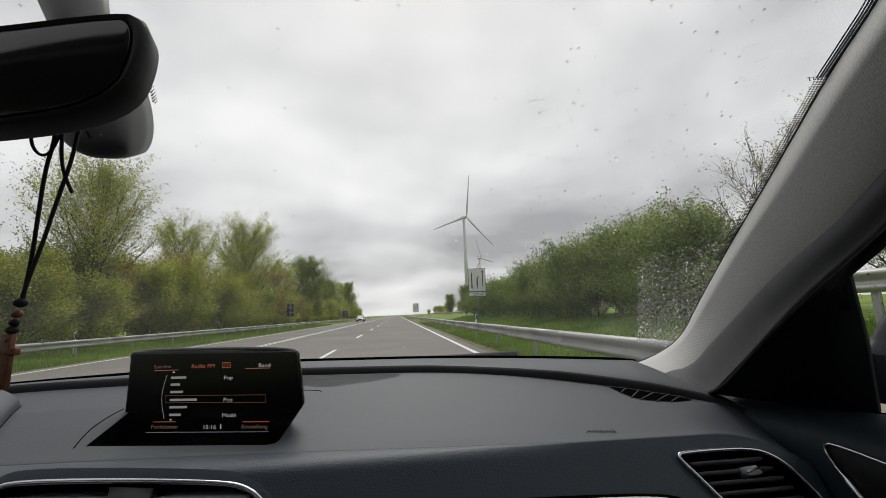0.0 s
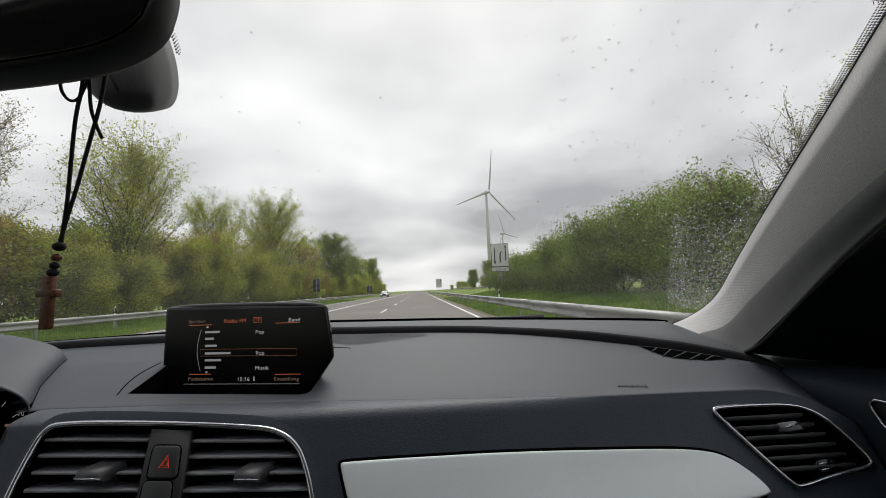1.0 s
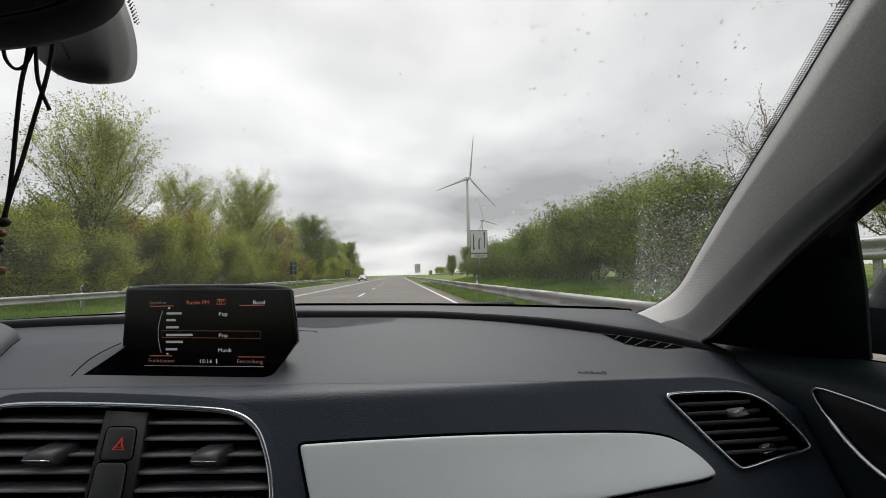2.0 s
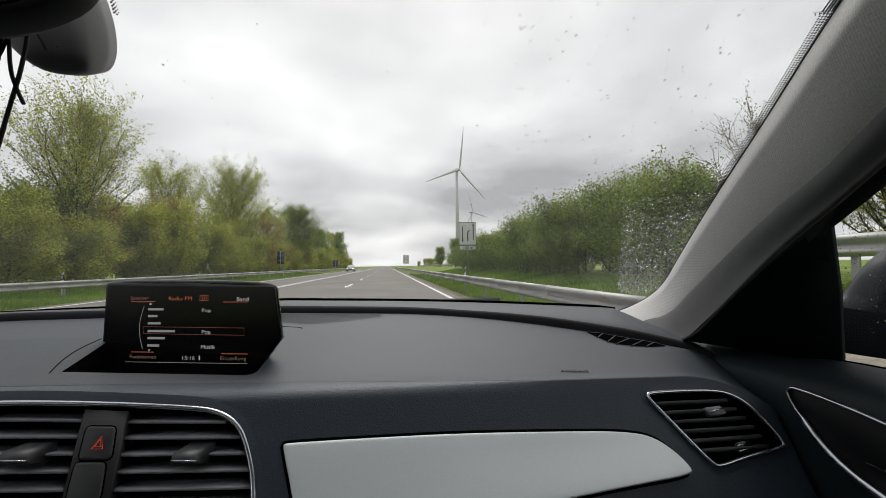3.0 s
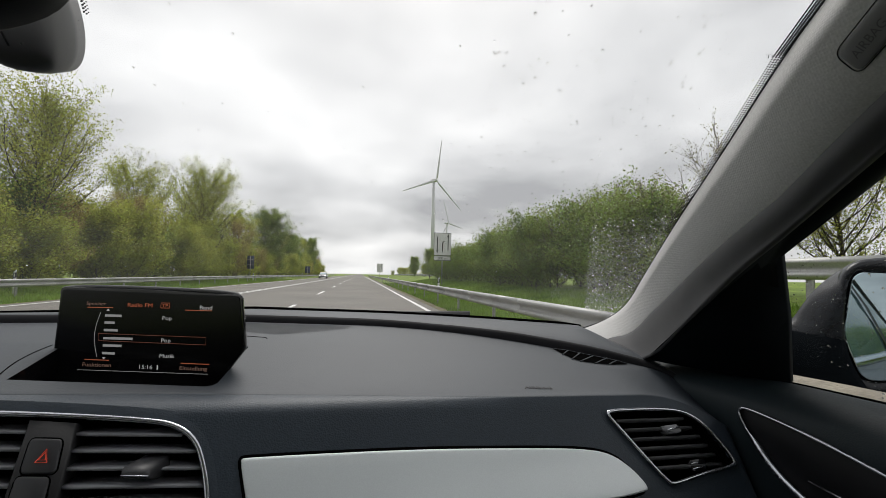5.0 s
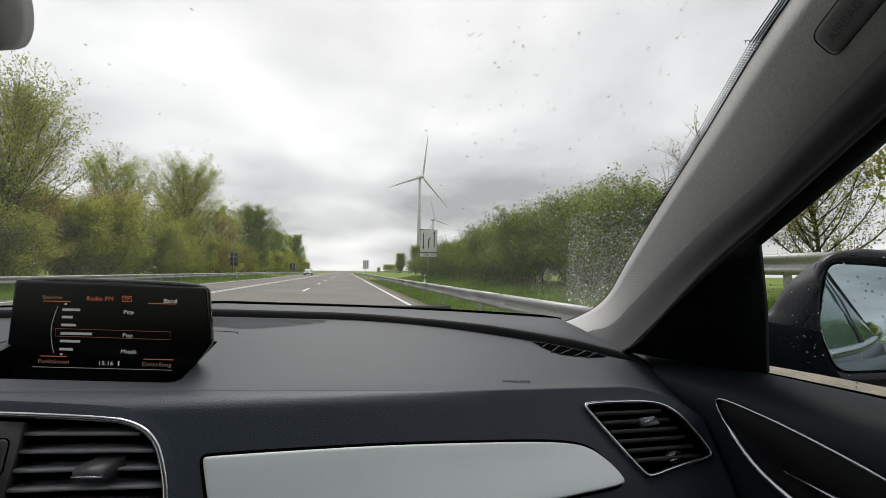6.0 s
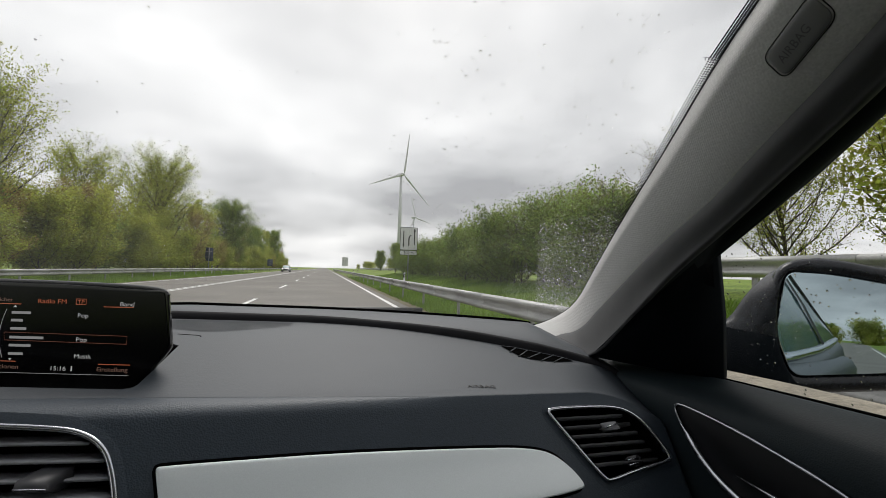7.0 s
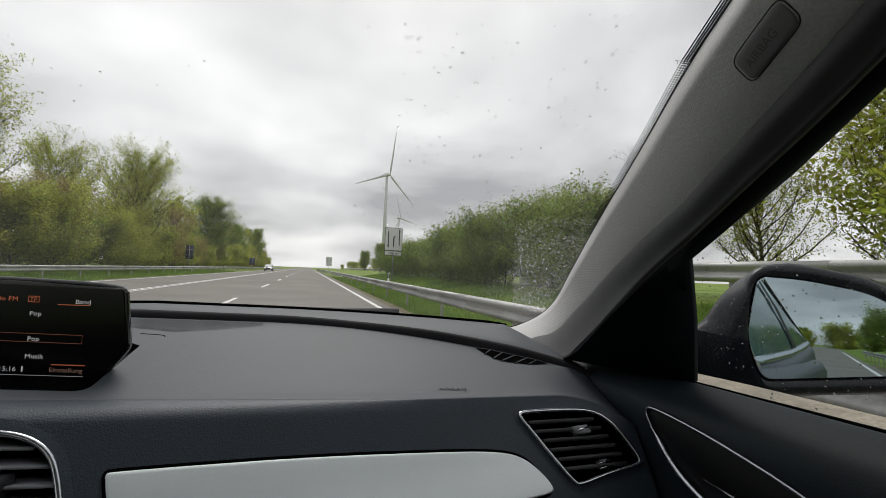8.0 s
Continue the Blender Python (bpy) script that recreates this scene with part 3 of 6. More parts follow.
tab = part("adjuster_tab", plate([face_xy(*q) for q in ((0.612, 0.983), (0.632, 0.9835), (0.636, 0.976), (0.618, 0.9755))], FACE, -0.006, 0.006, 0.001), M_SLAT_LIT, sv, "black vent adjuster tab")
part("accent", tube([on_face(0.6165, 0.9785, 0.0066), on_face(0.634, 0.981, 0.0066)], 0.0010, sides=6), M_CHROME, tab, "bright metal line")
wheel = part("thumb_wheel", plate([face_xy(p.x, p.y) for p in rounded([(0.632, 0.951, 0), (0.655, 0.952, 0), (0.657, 0.941, 0), (0.634, 0.940, 0)], 1)], FACE, -0.012, 0.002, 0.001), M_GLOSS, sv, "ribbed thumb wheel")
for dz in (0.0, -0.0045):
    part("ridge", tube([on_face(0.635, 0.9475 + dz, 0.0026), on_face(0.652, 0.949 + dz, 0.0026)], 0.0007, sides=6), M_CHROME, wheel)

# ---- screen on the dashboard ----
screen = thing("dashboard_screen", "black upright display screen showing a radio menu on the dashboard", "display screen")
DIR = radians(-17)
S_R = Vector((math.cos(DIR), math.sin(DIR), 0))
S_U = Vector((-math.sin(DIR) * math.sin(radians(2)), math.cos(DIR) * math.sin(radians(2)), math.cos(radians(2))))
SCREEN = frame_of((0.0996, 1.1017, 1.0747), S_R, S_U)
# housing: rounded slab, deeper towards its foot
rings = []
for depth, grow in ((0.0, -0.0012), (-0.0015, -0.0004), (-0.006, -0.0016), (-0.012, -0.0065), (-0.016, -0.013)):
    x0, x1, y1 = -0.187 - grow, 0.0405 + grow, 0.0575 + grow
    out = [(x0 + 0.001, -0.075), (x0 + 0.004, y1 + 0.001), (-0.07, y1), (x1 - 0.001, y1 - 0.0045), (x1 + 0.0075, -0.007), (x1 - 0.026, -0.052), (x1 - 0.045, -0.075)]
    rings.append([SCREEN @ Vector((p.x, p.y, depth)) for p in fillet(out, 0.0045)])
sharp(part("housing", loft(rings, True, True), M_GLOSS, screen, "gloss black housing"), 25)
lip_pts = rounded([(-0.184, 0.050, 0), (-0.180, 0.0588, 0), (-0.07, 0.0582, 0), (0.030, 0.0552, 0), (0.038, 0.0475, 0)], 2, False)
part("top_edge", tube([SCREEN @ Vector((p.x, p.y, -0.004)) for p in lip_pts], 0.0024, sides=8), M_LABEL, screen, "grey satin top edge")
pane = [(-0.183, -0.050), (-0.1795, 0.0550), (0.0365, 0.0510), (0.0445, -0.006), (0.012, -0.050)]
part("glass", plate([(p.x, p.y) for p in fillet(pane, 0.004)], SCREEN, 0.0002, 0.0008, 0.0004), M_SCREEN, screen, "dark glass pane", smooth=False)


def on_screen(a, b):
    return SCREEN @ Matrix.Translation((a, b, 0.0014))


def bar(name, a0, a1, b, h, mat):
    bm = box((a1 - a0, h, 0.0002))
    moved(bm, on_screen((a0 + a1) / 2, b))
    return part(name, bm, mat, screen, smooth=False)


for words, a, b, size, mat in (("Speicher", -0.1475, 0.0372, 0.0064, M_FADE_UI), ("Radio FM", -0.0970, 0.0362, 0.0074, M_ORANGE_UI), ("TP", -0.0548, 0.0366, 0.0062, M_ORANGE_UI),
                               ("Band", -0.0097, 0.0352, 0.0072, M_WHITE_UI), ("Pop", -0.0536, 0.0222, 0.0070, M_WHITE_UI), ("Pop", -0.0529, -0.0030, 0.0070, M_WHITE_UI),
                               ("Musik", -0.0535, -0.0204, 0.0070, M_WHITE_UI), ("Funktionen", -0.1458, -0.0328, 0.0072, M_FADE_UI), ("15:16", -0.0778, -0.0335, 0.0072, M_WHITE_UI),
                               ("Einstellung", -0.0285, -0.0332, 0.0070, M_FADE_UI)):
    writing("menu_text", words, size, on_screen(a, b) @ Matrix.Diagonal((1.10, 0.88, 1, 1)), mat, screen, "glowing menu text")
for a0, a1, b in ((-0.1231, -0.1028, 0.0256), (-0.1230, -0.1106, 0.0175), (-0.1229, -0.1061, 0.0089), (-0.1228, -0.0871, -0.0003), (-0.1226, -0.0998, -0.0086), (-0.1225, -0.1071, -0.0173)):
    bar("menu_line", a0, a1, b, 0.0027, M_DIM_UI)
for a0, a1, b in ((-0.1463, -0.1141, 0.0346), (-0.0265, 0.0054, 0.0340), (-0.1439, -0.1137, -0.0252), (-0.0269, 0.0063, -0.0260)):
    bar("underline", a0, a1, b, 0.0008, M_ORANGE_UI)
bar("divider", -0.1515, 0.0058, -0.0370, 0.0005, M_DIM_UI)
part("selection_frame", tube([on_screen(*q).translation for q in ((-0.129, 0.0048), (0.0008, 0.0038), (0.0008, -0.0046), (-0.128, -0.0034))], 0.00028, True, 4), M_RUST_UI, screen)
part("traffic_frame", tube([on_screen(*q).translation for q in ((-0.056, 0.0415), (-0.0455, 0.0415), (-0.0455, 0.0358), (-0.056, 0.0358))], 0.00035, True, 4), M_ORANGE_UI, screen)
arc = [on_screen(-0.1287 - 0.0052 * math.sin(s * math.pi), lerp(0.029, -0.0215, s)).translation for s in spaced(0, 1, 12)]
part("scroll_arc", tube(arc, 0.00028, False, 4), M_DIM_UI, screen)
for b, up in ((0.0312, 1), (-0.0222, -1)):
    bm = bmesh.new()
    bm.faces.new([bm.verts.new(on_screen(-0.1200 + dx, b + dz * up).translation) for dx, dz in ((-0.002, 0), (0.002, 0), (0, 0.0022))])
    part("scroll_arrow", bm, M_WHITE_UI, screen)
bar("status_icon", -0.0552, -0.0538, -0.0312, 0.0050, M_WHITE_UI)

well = thing("screen_well", "gloss black recessed apron at the foot of the dashboard screen", "dashboard trim")
wc = Vector((0.030, 1.115))
rim_line = []
for a, b in zip(WELL, WELL[1:] + WELL[:1]):
    rim_line += [Vector(a).lerp(Vector(b), k / 5) for k in range(5)]


def well_ring(grow, up, flat=None):
    out = []
    for q in rim_line:
        d = q - wc
        p = wc + d * (1 + grow / d.length)
        out.append(Vector((p.x, p.y, flat if flat else top_z(p.x, p.y) + up)))
    return out


part("apron", loft([well_ring(0.0004, -0.0003), well_ring(-0.0004, -0.004), well_ring(-0.002, 0, 1.012), well_ring(-0.03, 0, 1.006)], True, "end"), M_GLOSS, well)
for run in (((-0.0768, 1.0635), (-0.083, 1.085), (-0.088, 1.113), (-0.0875, 1.14), (-0.0828, 1.1644)), ((0.122, 1.2108), (0.140, 1.2085), (0.150, 1.2062), (0.1505, 1.2010))):
    pts = rounded([(*q, 0) for q in run], 2, False)
    part("flap_gap", tube([Vector((p.x, p.y, top_z(p.x, p.y) + 0.0002)) for p in pts], 0.0007, sides=6), M_PIT, well)

# ---- instrument hood by the driver ----
hood = thing("instrument_hood", "dark grey grained hood over the driver's instruments", "instrument panel")


def hood_at(s, y):
    """A point on the hood, s metres to the driver's side of its seam."""
    rise = 0.11 * min(s, 0.62 - s) ** 0.4 if 0 < s < 0.62 else 0.0
    fall = min(1.0, max(0.0, (1.30 - y) / 0.10)) ** 0.5
    x = seam_x(min(y, 1.205)) - 1.7 * max(0.0, y - 1.205) - s
    return Vector((x, y, top_z(-0.12, y) - 0.0015 + rise * fall))


reach = [0.0, 0.0008, 0.002, 0.004, 0.007, 0.011, 0.017, 0.025, 0.035, 0.05, 0.07, 0.10, 0.14, 0.19, 0.25, 0.31, 0.37, 0.43, 0.50, 0.56, 0.60, 0.62]
secs = [[hood_at(s, y) for s in reach] for y in [1.032, 1.036, 1.045] + spaced(1.06, 1.20, 12) + spaced(1.21, 1.30, 12)]
lip = [[p + Vector((0, 0.003, -0.004)) for p in secs[0]], [p + Vector((0, -0.001, -0.002)) for p in secs[0]]]
part("shell", loft(lip + secs), M_DASH, hood)
part("seam", tube([hood_at(0.0, y) + Vector((0, 0, 0.0016)) for y in spaced(1.035, 1.205, 14)], 0.0007, sides=6), M_PIT, hood, "dark joint line")
part("inside", loft([[p + Vector((0, 0.003, -0.004)) for p in secs[0]], [hood_at(r, 1.10) + Vector((0, 0, -0.014)) for r in reach]]), M_PIT, hood, "dark underside")
part("dial_plate", loft([[Vector((x, 1.10, z)) for x in spaced(-0.76, -0.152, 8)] for z in (0.90, 0.98, 1.050)]), M_PIT, hood, "black instrument face")
part("cheek", loft([[Vector((-0.126, on_face(-0.126, z).y - 0.001, z)), Vector((-0.132, on_face(-0.126, z).y + 0.012, z)), Vector((-0.160, 1.10, z))] for z in spaced(0.92, 1.034, 6)]), M_BLACK, hood, "black inner cheek")
DIAL = frame_of((0, 1.096, 0), (1, 0, 0), (0, 0, 1))
writing("dial_number", "70", 0.0075, DIAL @ Matrix.Translation((-0.1985, 1.0225, 0.0)), M_DIM_UI, hood, "small grey dial number")
part("dial_mark", moved(box((0.006, 0.0003, 0.0028), (-0.2070, 1.0955, 1.0138)), Matrix()), M_FADE_UI, hood, "small grey dial number")
for k in range(6):
    ang = radians(50 - 20 * k)
    c = Vector((-0.246 + 0.050 * math.cos(ang), 1.0955, 0.999 + 0.046 * math.sin(ang)))
    part("dial_tick", tube([c, c + Vector((0.006 * math.cos(ang), 0, 0.006 * math.sin(ang)))], 0.0004, sides=5), M_DIM_UI, hood)

# ---- windscreen, pillar, door ----
def pane_y(x, z):
    return 1.361 + 0.14 * (1 - ((x - 0.02) / 0.72) ** 2) - (z - 1.063) / 0.54


ws = tagged(place("windscreen", mesh_from("windscreen", *(lambda xs, zs: ([(x, pane_y(x, z), z) for z in zs for x in xs], [(j * len(xs) + i, j * len(xs) + i + 1, (j + 1) * len(xs) + i + 1, (j + 1) * len(xs) + i) for j in range(len(zs) - 1) for i in range(len(xs) - 1)]))(spaced(-0.76, 0.76, 25), spaced(1.03, 1.52, 13))), M_SCREENGLASS), "clear raked car windscreen with raindrops on it", "window", kind="structure")
ws.visible_shadow = False

W0, W1 = Vector((0.744, 1.204, 1.154)), Vector((0.611, 0.837, 1.348))
edge1 = [Vector(p) for p in ((0.722, 1.372, 1.050), (0.734, 1.356, 1.056), (0.752, 1.330, 1.071), (0.764, 1.300, 1.090), (0.762, 1.260, 1.116), (0.744, 1.204, 1.154), (0.684, 1.047, 1.236), (0.650, 0.942, 1.293),
                             (0.611, 0.837, 1.348), (0.599, 0.790, 1.372), (0.590, 0.735, 1.412), (0.575, 0.62, 1.49))]
edge2 = [Vector(p) for p in ((0.650, 1.345, 1.026), (0.662, 1.27, 1.028), (0.680, 1.18, 1.030), (0.692, 1.125, 1.034), (0.684, 1.045, 1.094), (0.671, 0.980, 1.140), (0.660, 0.930, 1.173),
                             (0.650, 0.870, 1.208), (0.638, 0.806, 1.247), (0.628, 0.749, 1.281), (0.617, 0.700, 1.312), (0.600, 0.60, 1.375))]
pillar = thing("pillar_trim", "light grey knit-covered windscreen pillar trim with an airbag badge", "car pillar")
RIDGE = 0.20


def bulge_at(k):
    """Height of the cover across its width: up from the glass, a ridge, a long flat face, a turned-in edge."""
    if k < RIDGE:
        return math.sin(k / RIDGE * math.pi / 2) ** 0.85
    f = (k - RIDGE) / (1 - RIDGE)
    return 1 - 0.45 * f - 0.55 * f ** 2.6


secs, seal = [], []
stations = list(zip(rounded(edge1, 2, False), rounded(edge2, 2, False)))
for n, (p, q) in enumerate(stations):
    i = 11 * n / (len(stations) - 1)
    grow = min(1.0, 0.22 + i / 5)
    inward = (Vector((0.28, 0.54, 1.15)) - p.lerp(q, 0.5)).normalized()
    # Seal reaches over the foot, where its dark tone is the cover's shade.
    end = q.lerp(p, 0.04 + 0.40 * min(1.0, max(0.0, i - 0.6) / 1.8) - 0.27 * min(1.0, max(0.0, (i - 4.0) / 3.0)))
    secs.append([p.lerp(end, k) + inward * 0.031 * grow * bulge_at(k) for k in [0, 0.02, 0.05, 0.09, 0.13, 0.17, 0.20, 0.225, 0.27, 0.33, 0.42, 0.54, 0.66, 0.78, 0.86, 0.92, 0.96, 1.0]] + [end + Vector((0.010, 0.010, -0.006))])
    if i >= 0.8:
        out = q + (q - p).normalized() * 0.004
        start = end.lerp(p, 0.08)
        seal.append([start - inward * 0.006] + [start.lerp(out, k) + inward * (0.004 + 0.014 * math.sin(math.pi * min(1.0, 0.12 + k) ** 0.75) * (1 - 0.5 * k)) for k in (0.0, 0.10, 0.22, 0.36, 0.5, 0.65, 0.8, 0.92, 1.0)] + [out + Vector((0.012, 0.010, -0.004))])
cover = part("cover", loft(secs), M_KNIT, pillar)
part("door_seal_and_shade", loft(seal), M_SEAL_SHADE, pillar, "dark grey rubber door seal, with the cover's shade at the foot")
line = rounded(edge1, 2, False)
part("edge_seal", tube(line, [0.0020] * 8 + [0.0010] * (len(line) - 8), sides=6), M_BLACK, pillar, "thin black edge seal")

mark = thing("glass_marking", "small black printed marking on the windscreen glass", "glass print", kind="structure")
for i, (h, w) in enumerate(((0.0026, 0.0005), (0.0020, 0.0006), (0.0022, 0.0005), (0.0018, 0.0006))):
    c = Vector((0.6165 + 0.0032 * i, 0.8575 - 0.0009 * i, 1.3572 - 0.0001 * i))
    part("tick", moved(box((w, 0.0004, h)), Matrix.Translation(c + Vector((0, 0, -h / 2)))), M_PIT, mark)
part("bar", tube([(0.6147, 0.8580, 1.3578), (0.6272, 0.8546, 1.3574)], 0.00022, sides=5), M_PIT, mark)
frit = bmesh.new()
edge_run = [W0, Vector((0.684, 1.047, 1.236)), Vector((0.650, 0.942, 1.293)), W1, Vector((0.599, 0.790, 1.372)), Vector((0.590, 0.735, 1.412))]
for k in spaced(0.8, 4.9, 205):
    c = edge_run[int(k)].lerp(edge_run[int(k) + 1], k % 1)
    for r in range(4):
        o = c + Vector((-0.0013 * (r + 0.5), 0.0021 * (r + 0.5), 0.0)) + (W1 - W0).normalized() * (0.0015 * (r % 2))
        s = 0.00125 - 0.00014 * r
        t1, t2 = (W1 - W0).normalized(), Vector((-0.55, 0.8, 0.2)).normalized()
        frit.faces.new([frit.verts.new(o + t1 * s * math.cos(a) + t2 * s * math.sin(a)) for a in (0, 1.05, 2.09, 3.14, 4.19, 5.24)])
tagged(part("frit_dots", frit, M_BLACK), "rows of tiny black dots printed along the glass edge", "glass print", kind="stuff")

badge_c = Vector((0.5935, 0.762, 1.3235))
badge_c += (Vector((0.28, 0.54, 1.15)) - badge_c).normalized() * 0.06
badge_m = frame_of(badge_c, Vector((-0.02, -0.10, 0.064)), Vector((-0.03, 0.03, 0.10)))
cover_tree = BVHTree.FromPolygons([v.co.copy() for v in cover.data.vertices], [tuple(f.vertices) for f in cover.data.polygons])
toward = (Vector((0.28, 0.54, 1.15)) - badge_c).normalized()


def on_pillar(p, out):
    """The point of the pillar cover under p, lifted by out."""
    hit = cover_tree.ray_cast(p, -toward)[0]
    return (hit if hit else p - toward * 0.03) + toward * out


badge = fillet([(-0.0235, -0.0118), (0.0215, -0.0118), (0.0235, 0.0118), (-0.0215, 0.0118)], 0.0075, 6)
rings = [[on_pillar(badge_m @ Vector((p.x * g, p.y * g, 0)), out) for p in badge] for g, out in ((1.06, 0.0003), (1.0, -0.0008), (0.985, 0.0010), (0.93, 0.0018), (0.7, 0.0021), (0.35, 0.0021))]
bd = part("badge", loft(rings[1:], True, "end"), M_BADGE, pillar, "rounded grey plastic badge")
part("badge_gap", tube(rings[0], 0.0004, True, 6), M_BLACK, pillar)
letters = writing("badge_text", "AIRBAG", 0.0085, badge_m @ Matrix.Diagonal((0.9, 1.15, 1, 1)) @ Matrix.Translation((-0.0195, -0.0030, 0)), M_LABEL, bd, "embossed lettering")
for v in letters.data.vertices:
    v.co = on_pillar(v.co.copy(), 0.0024)

door = thing("passenger_door", "dark grey plastic car door panel with a chrome-edged handle recess", "car door")
secs = []
for y in spaced(1.30, -0.9, 50):
    f = min(1.0, max(0.0, (1.10 - y) / 0.14))
    sill = 1.0297 + 0.0155 * min(0.484, max(0.0, 0.984 - y))
    prof = [(0.800, y, sill - 0.02), (0.790, y, sill), (0.778, y, sill + 0.002), (lerp(0.74, 0.748, f), y, sill - 0.004), (lerp(0.712, 0.727, f), y, sill - 0.012), (lerp(0.706, 0.717, f), y, sill - 0.024),
            (lerp(0.706, 0.715, f), y, 0.99), (lerp(0.708, 0.7155, f), y, 0.93), (0.722, y, 0.88), (0.735, y, 0.70), (0.735, y, 0.35)]
    secs.append(prof)
part("panel", loft(secs), M_DOOR, door)
frame_a = [(0.699, 1.130, 1.034), (0.690, 1.045, 1.094), (0.668, 0.930, 1.172), (0.646, 0.806, 1.246), (0.628, 0.709, 1.305), (0.60, 0.58, 1.385), (0.57, 0.40, 1.44)]
frame_b = [(0.784, 0.984, 1.030), (0.762, 0.966, 1.11), (0.735, 0.950, 1.186), (0.713, 0.822, 1.261), (0.697, 0.747, 1.315), (0.672, 0.62, 1.388), (0.65, 0.44, 1.44)]
secs = []
for p, q in zip(frame_a, frame_b):
    p, q = Vector(p), Vector(q)
    secs.append([p + Vector((-0.010, -0.006, 0.002)), p.lerp(q, 0.33) + Vector((-0.004, -0.004, 0)), p.lerp(q, 0.66) + Vector((-0.003, -0.003, 0)), q, q + Vector((0.02, 0.012, 0.0)), p + Vector((0.05, 0.02, 0.0))])
part("window_frame", loft(secs, True, True), M_SAIL, door, "black window frame and sail panel")
h_line = [(0.987, 1.003), (0.976, 1.0075), (0.897, 0.999), (0.800, 0.980), (0.740, 0.952), (0.730, 0.933), (0.792, 0.921), (0.862, 0.922), (0.907, 0.933), (0.943, 0.950), (0.967, 0.973), (0.984, 0.993)]
H = frame_of((0.7135, 0, 0), (0, -1, 0), (0, 0, 1))
h_pts = rounded([(-q[0], q[1], 0) for q in h_line], 2)
part("handle_recess", plate([(p.x, p.y) for p in h_pts], H, -0.01, 0.0015, 0.001), M_RECESS, door, "black handle recess")
part("handle_trim", tube([H @ Vector((p.x, p.y, 0.003)) for p in h_pts], 0.0017, True), M_CHROME, door, "thin chrome outline")
low = [(0.977, 0.985), (0.943, 0.950), (0.907, 0.9325), (0.862, 0.9215)]
part("handle_edge", tube([H @ Vector((-p.x, p.y, 0.004)) for p in rounded([(*q, 0) for q in low], 2, False)], [0.0014] * 3 + [0.0038] * 7 + [0.0044] * (len(rounded([(*q, 0) for q in low], 2, False)) - 10)), M_CHROME, door, "broad chrome edge")
part("pull_lever", tube([H @ Vector((-0.902, 0.957, 0.008)), H @ Vector((-0.86, 0.9545, 0.010)), H @ Vector((-0.80, 0.953, 0.012))], [0.0014, 0.003, 0.005], flat=0.5), M_CHROME, door, "chrome pull lever")
gl = part("window_glass", loft([[(0.775, 0.975, 1.03), (0.775, 0.45, 1.045)], [(0.735, 0.93, 1.187), (0.735, 0.4, 1.187)], [(0.66, 0.60, 1.40), (0.65, 0.35, 1.43)]]), M_GLASS, door, "clear side window glass")
gl.visible_shadow = False
part("sill_seal", loft([[(0.792, y, 1.012), (0.799, y, 1.026 + d), (0.815, y, 1.0305 + d), (0.840, y, 1.0325 + d), (0.872, y, 1.0290 + d), (0.895, y, 1.0150 + d), (0.905, y, 0.97)] for y, d in ((1.10, -0.007), (0.98, -0.003), (0.80, 0.0), (0.5, 0.002), (0.25, -0.010))]), M_SILL, door, "pale wet window-sill moulding")
part("glass_channel", tube([(0.7955, 1.06, 1.0270), (0.7955, 0.98, 1.0285), (0.7955, 0.80, 1.0325), (0.7955, 0.5, 1.0370)], 0.0022, sides=6), M_PIT, door, "black rubber glass channel")
BELT = [(0.866, 0.30, 0.995), (0.880, 0.0, 1.000), (0.886, -0.5, 1.012), (0.882, -1.0, 1.030), (0.868, -1.5, 1.050), (0.845, -1.95, 1.064)]
part("rear_shoulder", loft([[(x - 0.06, y, z - 0.01), (x, y, z), (x + 0.018, y, z - 0.010), (x + 0.036, y, z - 0.040), (x + 0.045, y, z - 0.10)] for x, y, z in BELT]), M_PAINT, door, "dark painted shoulder")
part("outer_skin", loft([[(0.858, y, 0.99), (0.90, y, 0.985), (0.95, y, 0.97), (0.97, y, 0.92), (0.96, y, 0.80), (0.88, y, 0.55), (0.84, y, 0.30)] for y in (1.10, 0.6, 0.0, -0.5, -1.0, -1.4)]), M_PAINT, door, "dark painted outer skin")
TOPLINE = [(0.785, 0.16, 1.405), (0.782, -0.14, 1.41), (0.786, -0.50, 1.395), (0.796, -0.95, 1.31), (0.820, -1.45, 1.19), (0.843, -1.93, 1.075)]
part("rear_window", loft([[Vector(a).lerp(Vector(b), k) + Vector((0.012 * math.sin(math.pi * k), 0, 0)) for k in spaced(0, 1, 6)] for a, b in zip(BELT, TOPLINE)]), M_DARKGLASS, door, "tinted rear side glass")
part("window_post", loft([[Vector(a) + Vector((0.006, 0, 0)), Vector(a).lerp(Vector(b), 0.5) + Vector((0.018, 0, 0)), Vector(b) + Vector((0.006, 0, 0))] for a, b in (((0.885, -0.82, 1.022), (0.783, -0.20, 1.41)), ((0.884, -0.92, 1.025), (0.784, -0.30, 1.405)))]), M_BLACK, door, "black window post")
part("roof_rail", tube([Vector(p) for p in TOPLINE], 0.010, sides=8), M_BLACK, door, "black window surround")
part("belt_line", tube([Vector(p) + Vector((0.004, 0, 0.004)) for p in BELT], 0.016, sides=8), M_CHROME, door, "bright belt-line moulding")

